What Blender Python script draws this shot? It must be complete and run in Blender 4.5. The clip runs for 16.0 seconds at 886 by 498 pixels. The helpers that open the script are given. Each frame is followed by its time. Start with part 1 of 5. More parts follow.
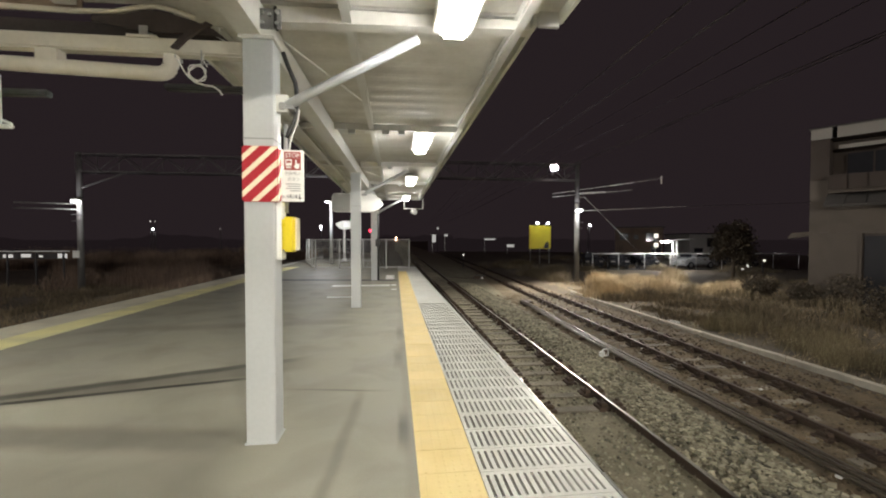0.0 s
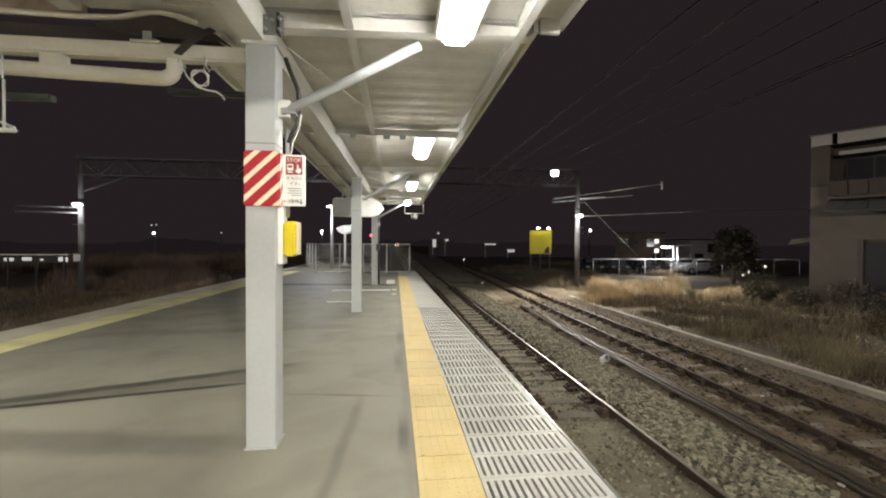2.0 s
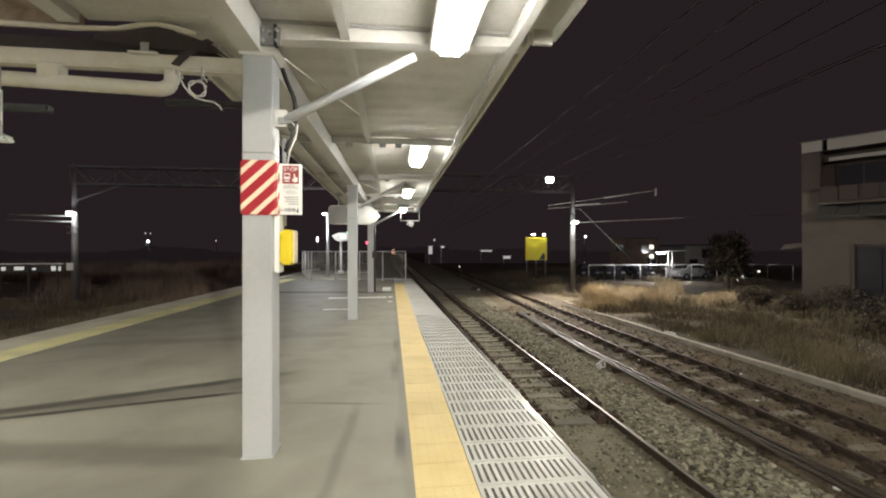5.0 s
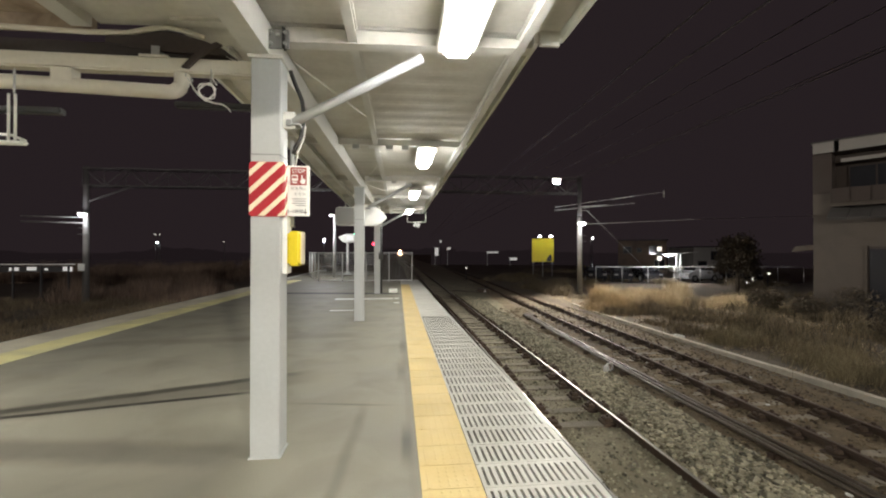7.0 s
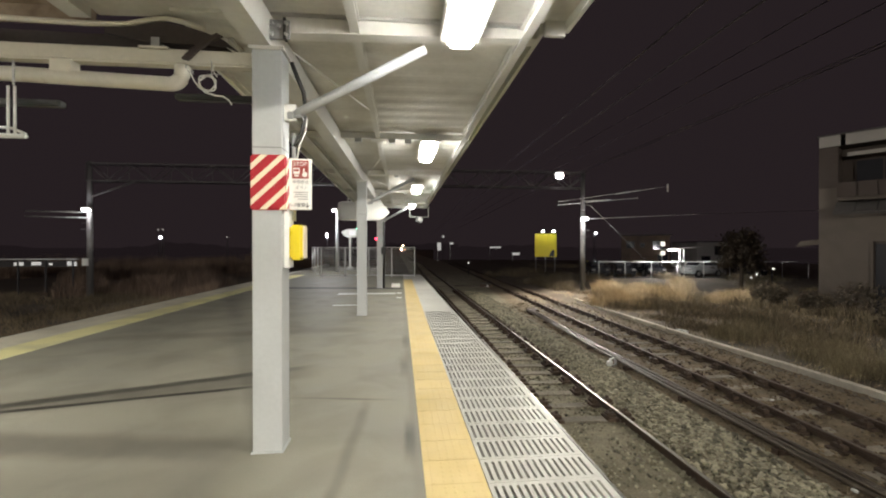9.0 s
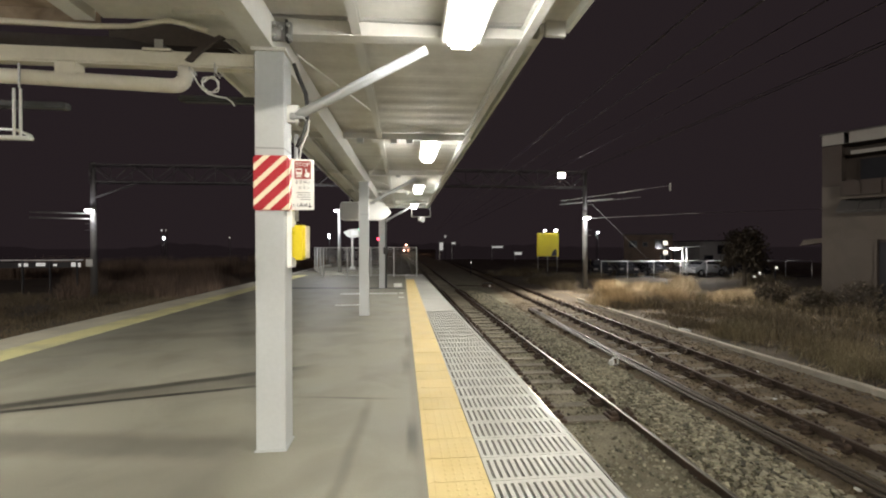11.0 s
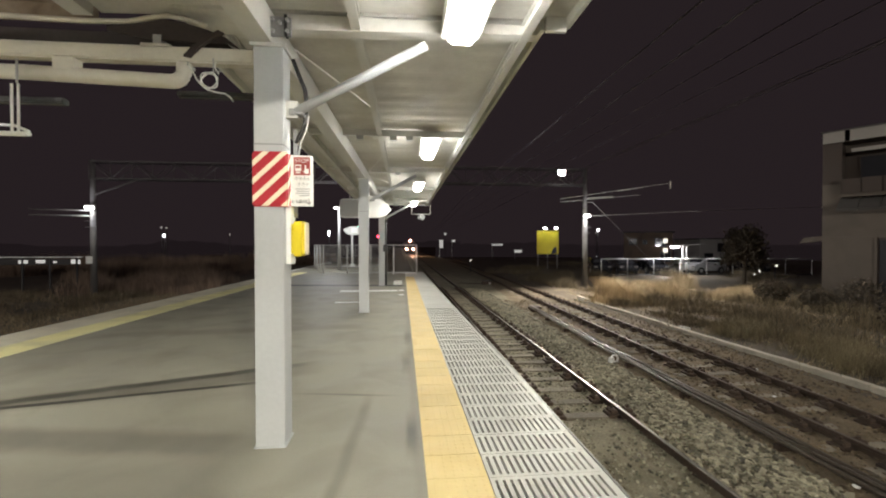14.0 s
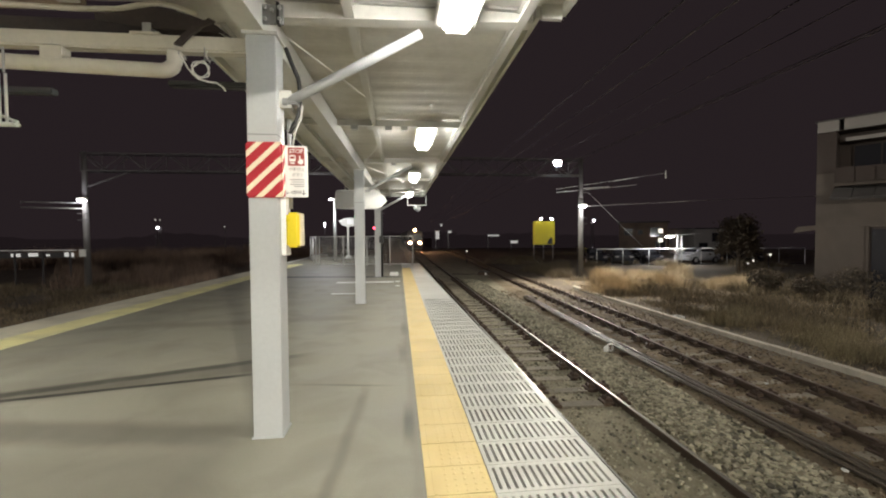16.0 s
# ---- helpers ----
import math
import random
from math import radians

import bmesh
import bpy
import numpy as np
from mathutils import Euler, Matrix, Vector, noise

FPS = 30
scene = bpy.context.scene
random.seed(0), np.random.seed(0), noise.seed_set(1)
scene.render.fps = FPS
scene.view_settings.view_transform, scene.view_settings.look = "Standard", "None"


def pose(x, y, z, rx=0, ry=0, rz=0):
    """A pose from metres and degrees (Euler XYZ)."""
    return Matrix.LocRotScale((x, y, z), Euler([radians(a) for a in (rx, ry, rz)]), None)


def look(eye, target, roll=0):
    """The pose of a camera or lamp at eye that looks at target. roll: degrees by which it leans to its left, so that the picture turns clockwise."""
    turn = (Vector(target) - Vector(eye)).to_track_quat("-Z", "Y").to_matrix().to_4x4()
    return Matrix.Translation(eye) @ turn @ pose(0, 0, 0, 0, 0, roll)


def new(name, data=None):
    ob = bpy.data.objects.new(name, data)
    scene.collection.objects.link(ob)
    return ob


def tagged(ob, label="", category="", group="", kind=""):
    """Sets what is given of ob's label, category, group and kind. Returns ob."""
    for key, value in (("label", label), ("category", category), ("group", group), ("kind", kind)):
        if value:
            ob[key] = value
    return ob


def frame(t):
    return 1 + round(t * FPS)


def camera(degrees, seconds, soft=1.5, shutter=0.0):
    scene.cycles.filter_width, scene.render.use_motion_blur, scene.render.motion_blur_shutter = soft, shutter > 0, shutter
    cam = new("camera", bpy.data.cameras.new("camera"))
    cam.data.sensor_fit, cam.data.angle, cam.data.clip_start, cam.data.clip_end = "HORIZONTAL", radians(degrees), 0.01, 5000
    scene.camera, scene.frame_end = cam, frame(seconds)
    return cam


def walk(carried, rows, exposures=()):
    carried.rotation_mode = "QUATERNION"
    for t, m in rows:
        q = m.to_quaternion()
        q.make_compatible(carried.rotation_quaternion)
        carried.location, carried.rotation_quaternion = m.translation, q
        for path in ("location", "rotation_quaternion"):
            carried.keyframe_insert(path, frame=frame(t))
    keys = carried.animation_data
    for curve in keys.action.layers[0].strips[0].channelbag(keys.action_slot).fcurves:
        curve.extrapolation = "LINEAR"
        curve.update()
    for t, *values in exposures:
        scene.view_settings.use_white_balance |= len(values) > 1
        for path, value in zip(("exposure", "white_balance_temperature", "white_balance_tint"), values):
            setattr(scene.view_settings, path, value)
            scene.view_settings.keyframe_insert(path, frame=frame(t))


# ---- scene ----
cam = camera(93.7, 16.0, soft=2.0)
PATH = [
    (0, (0.012, -0.005, 1.516), (0.243, 1.981, 1.469), 0.0),
    (0.5, (0.013, -0.005, 1.514), (0.256, 1.979, 1.472), 0.0),
    (1, (0.014, -0.009, 1.519), (0.258, 1.975, 1.484), 0.1),
    (1.5, (0.011, -0.01, 1.519), (0.242, 1.977, 1.491), 0.1),
    (2, (0.009, -0.007, 1.517), (0.238, 1.98, 1.493), 0.2),
    (2.5, (0.006, -0.003, 1.516), (0.239, 1.983, 1.49), 0.1),
    (3, (0.008, -0.012, 1.515), (0.258, 1.972, 1.492), 0.1),
    (3.5, (0.009, -0.02, 1.517), (0.255, 1.965, 1.507), -0.1),
    (4, (0.007, -0.031, 1.522), (0.256, 1.953, 1.524), -0.1),
    (6.5, (0.006, -0.033, 1.523), (0.239, 1.954, 1.536), -0.1),
    (7, (0.003, -0.032, 1.523), (0.221, 1.956, 1.539), -0.0),
    (7.5, (0.01, -0.024, 1.52), (0.227, 1.964, 1.529), -0.2),
    (8, (0.01, -0.011, 1.515), (0.214, 1.979, 1.511), -0.1),
    (8.5, (0.005, 0.001, 1.513), (0.207, 1.99, 1.494), -0.3),
    (9, (0.0, 0.002, 1.515), (0.206, 1.991, 1.507), 0.0),
    (11.5, (0.004, -0.018, 1.51), (0.199, 1.973, 1.501), -0.2),
    (12, (0.007, -0.009, 1.505), (0.212, 1.98, 1.487), -0.3),
    (12.5, (0.011, -0.006, 1.506), (0.203, 1.984, 1.49), -0.4),
    (13, (0.011, -0.012, 1.511), (0.203, 1.979, 1.496), -0.2),
    (13.5, (0.005, -0.011, 1.508), (0.188, 1.981, 1.49), -0.0),
    (14, (0.006, -0.009, 1.505), (0.202, 1.981, 1.485), -0.1),
    (14.5, (0.01, -0.018, 1.509), (0.206, 1.972, 1.49), -0.2),
    (15, (0.009, -0.013, 1.508), (0.219, 1.975, 1.477), -0.2),
    (15.5, (0.009, -0.011, 1.503), (0.221, 1.977, 1.452), -0.2),
    (16, (0.008, -0.008, 1.5), (0.222, 1.98, 1.437), -0.4),
]
walk(cam, [(t, look(eye, target, roll)) for t, eye, target, roll in PATH],
     exposures=[(0.0, 0.2), (16.0, 0.2)])

# ---- night sky ----
world = bpy.data.worlds.new("night_sky")
scene.world = world
world.use_nodes = True
_wn = world.node_tree.nodes
_wn["Background"].inputs[0].default_value = (0.0165, 0.0117, 0.0132, 1)
_wn["Background"].inputs[1].default_value = 1.0


# ---- materials ----
def mat(name, base, rough=0.6, metal=0.0, var=0.15, scale=3.0, fine=40.0, bump=0.15, stain=None,
        stain_scale=0.6, stain_amount=0.4, emit=None, strength=0.0, tint=0.0, dist=0.01):
    """Two scales of noise on the colour, one on gloss and relief."""
    m = bpy.data.materials.new(name)
    m.use_nodes = True
    nt = m.node_tree
    b = nt.nodes["Principled BSDF"]
    b.inputs["Roughness"].default_value = rough
    b.inputs["Metallic"].default_value = metal
    geo = nt.nodes.new("ShaderNodeNewGeometry")
    n1 = nt.nodes.new("ShaderNodeTexNoise")
    n1.inputs["Scale"].default_value = scale
    n1.inputs["Detail"].default_value = 6
    n2 = nt.nodes.new("ShaderNodeTexNoise")
    n2.inputs["Scale"].default_value = fine
    n2.inputs["Detail"].default_value = 3
    for n in (n1, n2):
        nt.links.new(geo.outputs["Position"], n.inputs["Vector"])
    mix = nt.nodes.new("ShaderNodeMath")
    mix.operation = "ADD"
    nt.links.new(n1.outputs[0], mix.inputs[0])
    nt.links.new(n2.outputs[0], mix.inputs[1])
    rng = nt.nodes.new("ShaderNodeMapRange")
    rng.inputs[1].default_value, rng.inputs[2].default_value = 0.65, 1.35
    rng.inputs[3].default_value, rng.inputs[4].default_value = 1 - var, 1 + var
    nt.links.new(mix.outputs[0], rng.inputs[0])
    col = nt.nodes.new("ShaderNodeVectorMath")
    col.operation = "SCALE"
    col.inputs[0].default_value = base[:3]
    nt.links.new(rng.outputs[0], col.inputs["Scale"])
    out = col.outputs[0]
    if tint:
        info = nt.nodes.new("ShaderNodeObjectInfo")
        r2 = nt.nodes.new("ShaderNodeMapRange")
        r2.inputs[3].default_value, r2.inputs[4].default_value = 1 - tint, 1 + tint
        nt.links.new(info.outputs["Random"], r2.inputs[0])
        c2 = nt.nodes.new("ShaderNodeVectorMath")
        c2.operation = "SCALE"
        nt.links.new(out, c2.inputs[0])
        nt.links.new(r2.outputs[0], c2.inputs["Scale"])
        out = c2.outputs[0]
    if stain:
        n3 = nt.nodes.new("ShaderNodeTexNoise")
        n3.inputs["Scale"].default_value = stain_scale
        n3.inputs["Detail"].default_value = 8
        n3.inputs["Distortion"].default_value = 0.6
        nt.links.new(geo.outputs["Position"], n3.inputs["Vector"])
        r3 = nt.nodes.new("ShaderNodeMapRange")
        r3.inputs[1].default_value, r3.inputs[2].default_value = 0.45, 0.68
        r3.inputs[3].default_value, r3.inputs[4].default_value = 0, stain_amount
        nt.links.new(n3.outputs[0], r3.inputs[0])
        mx = nt.nodes.new("ShaderNodeMix")
        mx.data_type = "RGBA"
        nt.links.new(r3.outputs[0], mx.inputs[0])
        nt.links.new(out, mx.inputs[6])
        mx.inputs[7].default_value = (*stain, 1)
        out = mx.outputs[2]
    nt.links.new(out, b.inputs["Base Color"])
    rr = nt.nodes.new("ShaderNodeMapRange")
    rr.inputs[1].default_value, rr.inputs[2].default_value = 0.3, 0.7
    rr.inputs[3].default_value, rr.inputs[4].default_value = max(0.02, rough - 0.1), min(1, rough + 0.1)
    nt.links.new(n1.outputs[0], rr.inputs[0])
    nt.links.new(rr.outputs[0], b.inputs["Roughness"])
    if bump:
        bp = nt.nodes.new("ShaderNodeBump")
        bp.inputs["Strength"].default_value = bump
        bp.inputs["Distance"].default_value = dist
        nt.links.new(n2.outputs[0], bp.inputs["Height"])
        nt.links.new(bp.outputs[0], b.inputs["Normal"])
    if emit:
        b.inputs["Emission Color"].default_value = (*emit, 1)
        b.inputs["Emission Strength"].default_value = strength
    return m


def glow(name, colour, strength, base=0.8):
    m = bpy.data.materials.new(name)
    m.use_nodes = True
    b = m.node_tree.nodes["Principled BSDF"]
    b.inputs["Base Color"].default_value = (base, base, base, 1)
    b.inputs["Emission Color"].default_value = (*colour, 1)
    b.inputs["Emission Strength"].default_value = strength
    return m


def island_mat(name, dark, light, rough=0.9):
    """Colour that differs from piece to piece of one joined mesh."""
    m = bpy.data.materials.new(name)
    m.use_nodes = True
    nt = m.node_tree
    b = nt.nodes["Principled BSDF"]
    b.inputs["Roughness"].default_value = rough
    geo = nt.nodes.new("ShaderNodeNewGeometry")
    n1 = nt.nodes.new("ShaderNodeTexNoise")
    n1.inputs["Scale"].default_value = 0.9
    n1.inputs["Detail"].default_value = 4
    nt.links.new(geo.outputs["Position"], n1.inputs["Vector"])
    ad = nt.nodes.new("ShaderNodeMath")
    ad.operation = "MULTIPLY_ADD"
    nt.links.new(n1.outputs[0], ad.inputs[0])
    ad.inputs[1].default_value = 1.2
    nt.links.new(geo.outputs["Random Per Island"], ad.inputs[2])
    rg = nt.nodes.new("ShaderNodeMapRange")
    rg.inputs[1].default_value, rg.inputs[2].default_value = 0.4, 1.6
    nt.links.new(ad.outputs[0], rg.inputs[0])
    mx = nt.nodes.new("ShaderNodeMix")
    mx.data_type = "RGBA"
    nt.links.new(rg.outputs[0], mx.inputs[0])
    mx.inputs[6].default_value = (*dark, 1)
    mx.inputs[7].default_value = (*light, 1)
    nt.links.new(mx.outputs[2], b.inputs["Base Color"])
    return m


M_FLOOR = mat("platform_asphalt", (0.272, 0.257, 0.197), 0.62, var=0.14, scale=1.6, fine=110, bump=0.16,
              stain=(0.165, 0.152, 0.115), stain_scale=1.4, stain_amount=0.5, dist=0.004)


def shadow_and_stain_bands(m, bands):
    """Dark bands with soft uneven edges, painted shadows among stains, each along a line y = a + b x between two x,
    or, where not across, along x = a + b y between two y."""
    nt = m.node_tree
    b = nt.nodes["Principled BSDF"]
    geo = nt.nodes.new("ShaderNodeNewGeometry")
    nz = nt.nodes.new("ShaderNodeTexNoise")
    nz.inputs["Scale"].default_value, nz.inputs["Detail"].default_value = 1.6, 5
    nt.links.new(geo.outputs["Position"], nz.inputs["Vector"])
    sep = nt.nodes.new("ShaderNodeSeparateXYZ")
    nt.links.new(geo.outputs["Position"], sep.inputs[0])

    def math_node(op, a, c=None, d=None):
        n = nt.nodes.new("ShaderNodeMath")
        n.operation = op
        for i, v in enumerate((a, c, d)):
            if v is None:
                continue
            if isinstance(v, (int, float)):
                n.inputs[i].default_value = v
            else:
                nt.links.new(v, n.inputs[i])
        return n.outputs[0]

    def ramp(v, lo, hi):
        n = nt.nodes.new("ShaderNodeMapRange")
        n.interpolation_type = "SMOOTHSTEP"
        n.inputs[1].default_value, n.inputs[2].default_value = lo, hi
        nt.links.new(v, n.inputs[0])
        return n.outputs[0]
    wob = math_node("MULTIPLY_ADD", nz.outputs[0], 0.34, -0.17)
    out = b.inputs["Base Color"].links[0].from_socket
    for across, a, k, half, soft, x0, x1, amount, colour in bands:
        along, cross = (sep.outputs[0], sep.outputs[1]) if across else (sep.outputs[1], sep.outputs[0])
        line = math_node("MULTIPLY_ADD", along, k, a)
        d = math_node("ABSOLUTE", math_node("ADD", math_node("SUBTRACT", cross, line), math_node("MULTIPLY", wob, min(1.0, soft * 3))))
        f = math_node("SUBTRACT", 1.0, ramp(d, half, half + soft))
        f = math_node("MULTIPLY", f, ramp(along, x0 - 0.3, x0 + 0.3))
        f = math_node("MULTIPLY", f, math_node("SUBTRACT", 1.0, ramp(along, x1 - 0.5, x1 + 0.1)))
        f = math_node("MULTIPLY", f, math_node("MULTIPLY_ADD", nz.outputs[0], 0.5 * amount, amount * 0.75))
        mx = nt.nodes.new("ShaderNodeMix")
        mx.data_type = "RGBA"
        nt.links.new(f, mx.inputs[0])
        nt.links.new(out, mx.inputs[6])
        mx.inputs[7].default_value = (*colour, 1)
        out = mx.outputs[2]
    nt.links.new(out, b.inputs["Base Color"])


# dark diagonal and crosswise bands: shadows of the beam overhead painted into the colour
shadow_and_stain_bands(M_FLOOR, ((1, 5.50, 0.320, 0.10, 0.20, -5.3, -0.9, 0.62, (0.11, 0.1, 0.072)),
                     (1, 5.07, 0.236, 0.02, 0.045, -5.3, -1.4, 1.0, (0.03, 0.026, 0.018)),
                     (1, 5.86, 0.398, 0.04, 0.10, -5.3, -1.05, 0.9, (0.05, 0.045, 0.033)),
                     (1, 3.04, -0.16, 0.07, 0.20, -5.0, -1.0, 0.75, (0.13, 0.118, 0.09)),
                     # band darkening the near left floor, then a thin line
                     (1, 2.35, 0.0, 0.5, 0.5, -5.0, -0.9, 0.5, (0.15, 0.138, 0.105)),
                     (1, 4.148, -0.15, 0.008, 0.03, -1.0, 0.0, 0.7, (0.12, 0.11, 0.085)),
                     # shadow across the far platform, painted dark
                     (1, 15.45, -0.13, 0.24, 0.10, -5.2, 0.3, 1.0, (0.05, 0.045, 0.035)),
                     # remaining dark lines and stains
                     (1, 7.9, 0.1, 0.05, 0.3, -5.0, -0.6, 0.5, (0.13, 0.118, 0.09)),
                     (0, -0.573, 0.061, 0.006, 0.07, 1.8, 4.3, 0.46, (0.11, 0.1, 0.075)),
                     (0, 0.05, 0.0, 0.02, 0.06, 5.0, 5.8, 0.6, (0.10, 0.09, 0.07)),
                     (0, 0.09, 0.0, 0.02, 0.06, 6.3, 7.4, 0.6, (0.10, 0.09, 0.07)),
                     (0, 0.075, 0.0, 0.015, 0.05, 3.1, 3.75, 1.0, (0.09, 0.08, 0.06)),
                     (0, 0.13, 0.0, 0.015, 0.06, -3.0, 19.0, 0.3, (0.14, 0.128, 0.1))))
M_EDGECONC = mat("edge_concrete", (0.70, 0.65, 0.50), 0.75, var=0.12, scale=2, fine=50, bump=0.2,
                 stain=(0.27, 0.24, 0.18), stain_scale=1.2, stain_amount=0.4)
M_FADED = mat("faded_yellow_paint", (0.86, 0.80, 0.40), 0.6, var=0.15, scale=2.5, fine=60, bump=0.1,
              stain=(0.40, 0.38, 0.25), stain_scale=1.5, stain_amount=0.5)
M_YELLOW = mat("yellow_tactile", (0.71, 0.55, 0.235), 0.6, var=0.05, scale=4, fine=120, bump=0.08, tint=0.05,
               stain=(0.45, 0.30, 0.09), stain_scale=2.0, stain_amount=0.25)
M_TILE = mat("white_edge_tile", (0.56, 0.55, 0.49), 0.45, var=0.08, scale=3, fine=70, bump=0.08, tint=0.05,
             stain=(0.36, 0.33, 0.27), stain_scale=1.6, stain_amount=0.3)
M_SLOT = mat("slot_dirt", (0.09, 0.08, 0.065), 0.9, var=0.3)
M_EDGE = mat("worn_edge_steel", (0.36, 0.35, 0.32), 0.5, metal=0.9, var=0.15)
M_CONC = mat("weathered_concrete", (0.27, 0.25, 0.21), 0.85, var=0.2, scale=2, fine=50, bump=0.4,
             stain=(0.10, 0.09, 0.07), stain_scale=1.2, stain_amount=0.6)
M_WHITE = mat("white_paint", (0.62, 0.615, 0.575), 0.38, var=0.05, scale=2.5, fine=30, bump=0.04,
              stain=(0.38, 0.36, 0.31), stain_scale=1.3, stain_amount=0.35)
M_POST = mat("pale_grey_paint", (0.41, 0.425, 0.425), 0.42, var=0.05, scale=2.0, fine=30, bump=0.04,
             stain=(0.36, 0.345, 0.31), stain_scale=1.1, stain_amount=0.25)
M_ROOF = mat("roof_underside", (0.62, 0.605, 0.555), 0.72, var=0.08, scale=1.4, fine=20, bump=0.05,
             stain=(0.30, 0.26, 0.20), stain_scale=0.9, stain_amount=0.4)
M_OLDROOF = mat("old_brown_roof", (0.42, 0.335, 0.25), 0.6, var=0.2, scale=1.4, fine=20, bump=0.1,
                stain=(0.14, 0.095, 0.06), stain_scale=1.8, stain_amount=0.8)
M_PIPE = mat("ivory_pipe", (0.68, 0.645, 0.555), 0.35, var=0.06, scale=3, fine=30, bump=0.03,
             stain=(0.45, 0.40, 0.28), stain_scale=2, stain_amount=0.25)
M_WIRE = mat("tarnished_wire", (0.10, 0.085, 0.095), 0.6, metal=0.3, var=0.2)
M_GANTRY = mat("dull_gantry_paint", (0.05, 0.046, 0.047), 0.7, var=0.2)
M_KERB = mat("pale_kerb_concrete", (0.60, 0.55, 0.45), 0.85, var=0.15, scale=3, fine=50, bump=0.3, stain=(0.2, 0.18, 0.13), stain_scale=1.5, stain_amount=0.5)
M_GALV = mat("galvanised_steel", (0.42, 0.42, 0.41), 0.45, metal=0.6, var=0.15, scale=6, fine=60)
M_COLUMN = mat("dull_column_steel", (0.13, 0.125, 0.12), 0.6, metal=0.2, var=0.2, scale=4, fine=40)
M_BLACK = mat("black_rubber", (0.025, 0.024, 0.023), 0.5, var=0.2)
M_RED = mat("red_band", (0.40, 0.036, 0.046), 0.18, var=0.06, bump=0)
M_CREAM = mat("cream_stripe", (0.80, 0.70, 0.50), 0.22, var=0.05, bump=0)
M_SIGN = mat("sign_white", (0.80, 0.80, 0.76), 0.35, var=0.03, bump=0)
M_SIGNRED = mat("sign_red", (0.29, 0.045, 0.04), 0.4, var=0.04, bump=0)
M_INK = mat("sign_ink", (0.05, 0.05, 0.05), 0.5, var=0.05, bump=0)
M_GREY = mat("sign_grey", (0.24, 0.24, 0.235), 0.5, var=0.05, bump=0)
M_YBOX = mat("yellow_box_paint", (0.72, 0.57, 0.03), 0.35, var=0.05, bump=0.03)
M_FENCE = mat("bright_galvanised", (0.62, 0.62, 0.60), 0.5, metal=0.2, var=0.12, scale=6, fine=60)
M_DIM = mat("grey_panel", (0.33, 0.325, 0.30), 0.5, var=0.06)
M_RAIL = mat("polished_rail_head", (0.34, 0.315, 0.27), 0.36, metal=1.0, var=0.1, scale=2, fine=30, bump=0)
M_RUST = mat("rusty_steel", (0.072, 0.047, 0.031), 0.75, metal=0.2, var=0.35, scale=8, fine=80, bump=0.3)
M_DULLRAIL = mat("dull_rail_head", (0.13, 0.10, 0.075), 0.58, metal=0.5, var=0.2, scale=4, fine=50)
M_SLEEPER = mat("weathered_sleeper", (0.235, 0.205, 0.155), 0.9, var=0.35, scale=6, fine=60, bump=0.5, tint=0.25)
M_DIRT = mat("track_dirt", (0.265, 0.235, 0.16), 0.95, var=0.35, scale=3.5, fine=45, bump=0.9,
             stain=(0.13, 0.12, 0.07), stain_scale=1.1, stain_amount=0.5, dist=0.03)
M_EARTH = mat("dark_earth", (0.125, 0.098, 0.068), 0.95, var=0.4, scale=1.2, fine=14, bump=0.8,
              stain=(0.06, 0.047, 0.03), stain_scale=0.4, stain_amount=0.6, dist=0.05)
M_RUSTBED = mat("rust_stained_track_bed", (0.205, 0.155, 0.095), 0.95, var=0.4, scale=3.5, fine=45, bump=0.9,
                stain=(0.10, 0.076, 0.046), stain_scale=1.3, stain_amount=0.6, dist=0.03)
M_ROD = mat("worn_signal_rod", (0.095, 0.075, 0.053), 0.42, metal=0.4, var=0.3, scale=5, fine=60, bump=0.2)
M_STONE = island_mat("ballast_stones", (0.028, 0.025, 0.017), (0.43, 0.39, 0.275))
M_RUSTSTONE = island_mat("rusty_stones", (0.05, 0.036, 0.022), (0.26, 0.20, 0.125))
M_DRY = island_mat("dry_grass", (0.25, 0.185, 0.105), (0.70, 0.56, 0.36))
M_WEED = island_mat("dark_weeds", (0.05, 0.04, 0.026), (0.25, 0.195, 0.12))
M_GREEN = island_mat("low_green_weeds", (0.08, 0.065, 0.038), (0.38, 0.315, 0.19))
M_REED = island_mat("pale_reeds", (0.05, 0.034, 0.025), (0.30, 0.21, 0.15))
M_LEAF = island_mat("tree_leaves", (0.03, 0.024, 0.016), (0.10, 0.077, 0.052))
M_BARK = mat("bark", (0.09, 0.07, 0.05), 0.9, var=0.3, scale=8, fine=60, bump=0.5)
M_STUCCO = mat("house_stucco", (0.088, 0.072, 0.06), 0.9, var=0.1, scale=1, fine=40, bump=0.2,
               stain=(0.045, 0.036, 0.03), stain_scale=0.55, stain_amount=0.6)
M_BROWN = mat("brown_cladding", (0.042, 0.03, 0.025), 0.8, var=0.2, scale=1.5, fine=30)
M_OFFICE = mat("brown_office_render", (0.24, 0.17, 0.125), 0.85, var=0.2, scale=0.8, fine=20, bump=0.1,
               stain=(0.10, 0.07, 0.05), stain_scale=0.7, stain_amount=0.6)
M_PALEWALL = mat("pale_house_wall", (0.60, 0.57, 0.52), 0.8, var=0.1, scale=1.0, fine=30, bump=0.1,
                 stain=(0.35, 0.32, 0.28), stain_scale=0.6, stain_amount=0.4)
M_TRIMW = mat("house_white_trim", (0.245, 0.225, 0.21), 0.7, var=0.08)
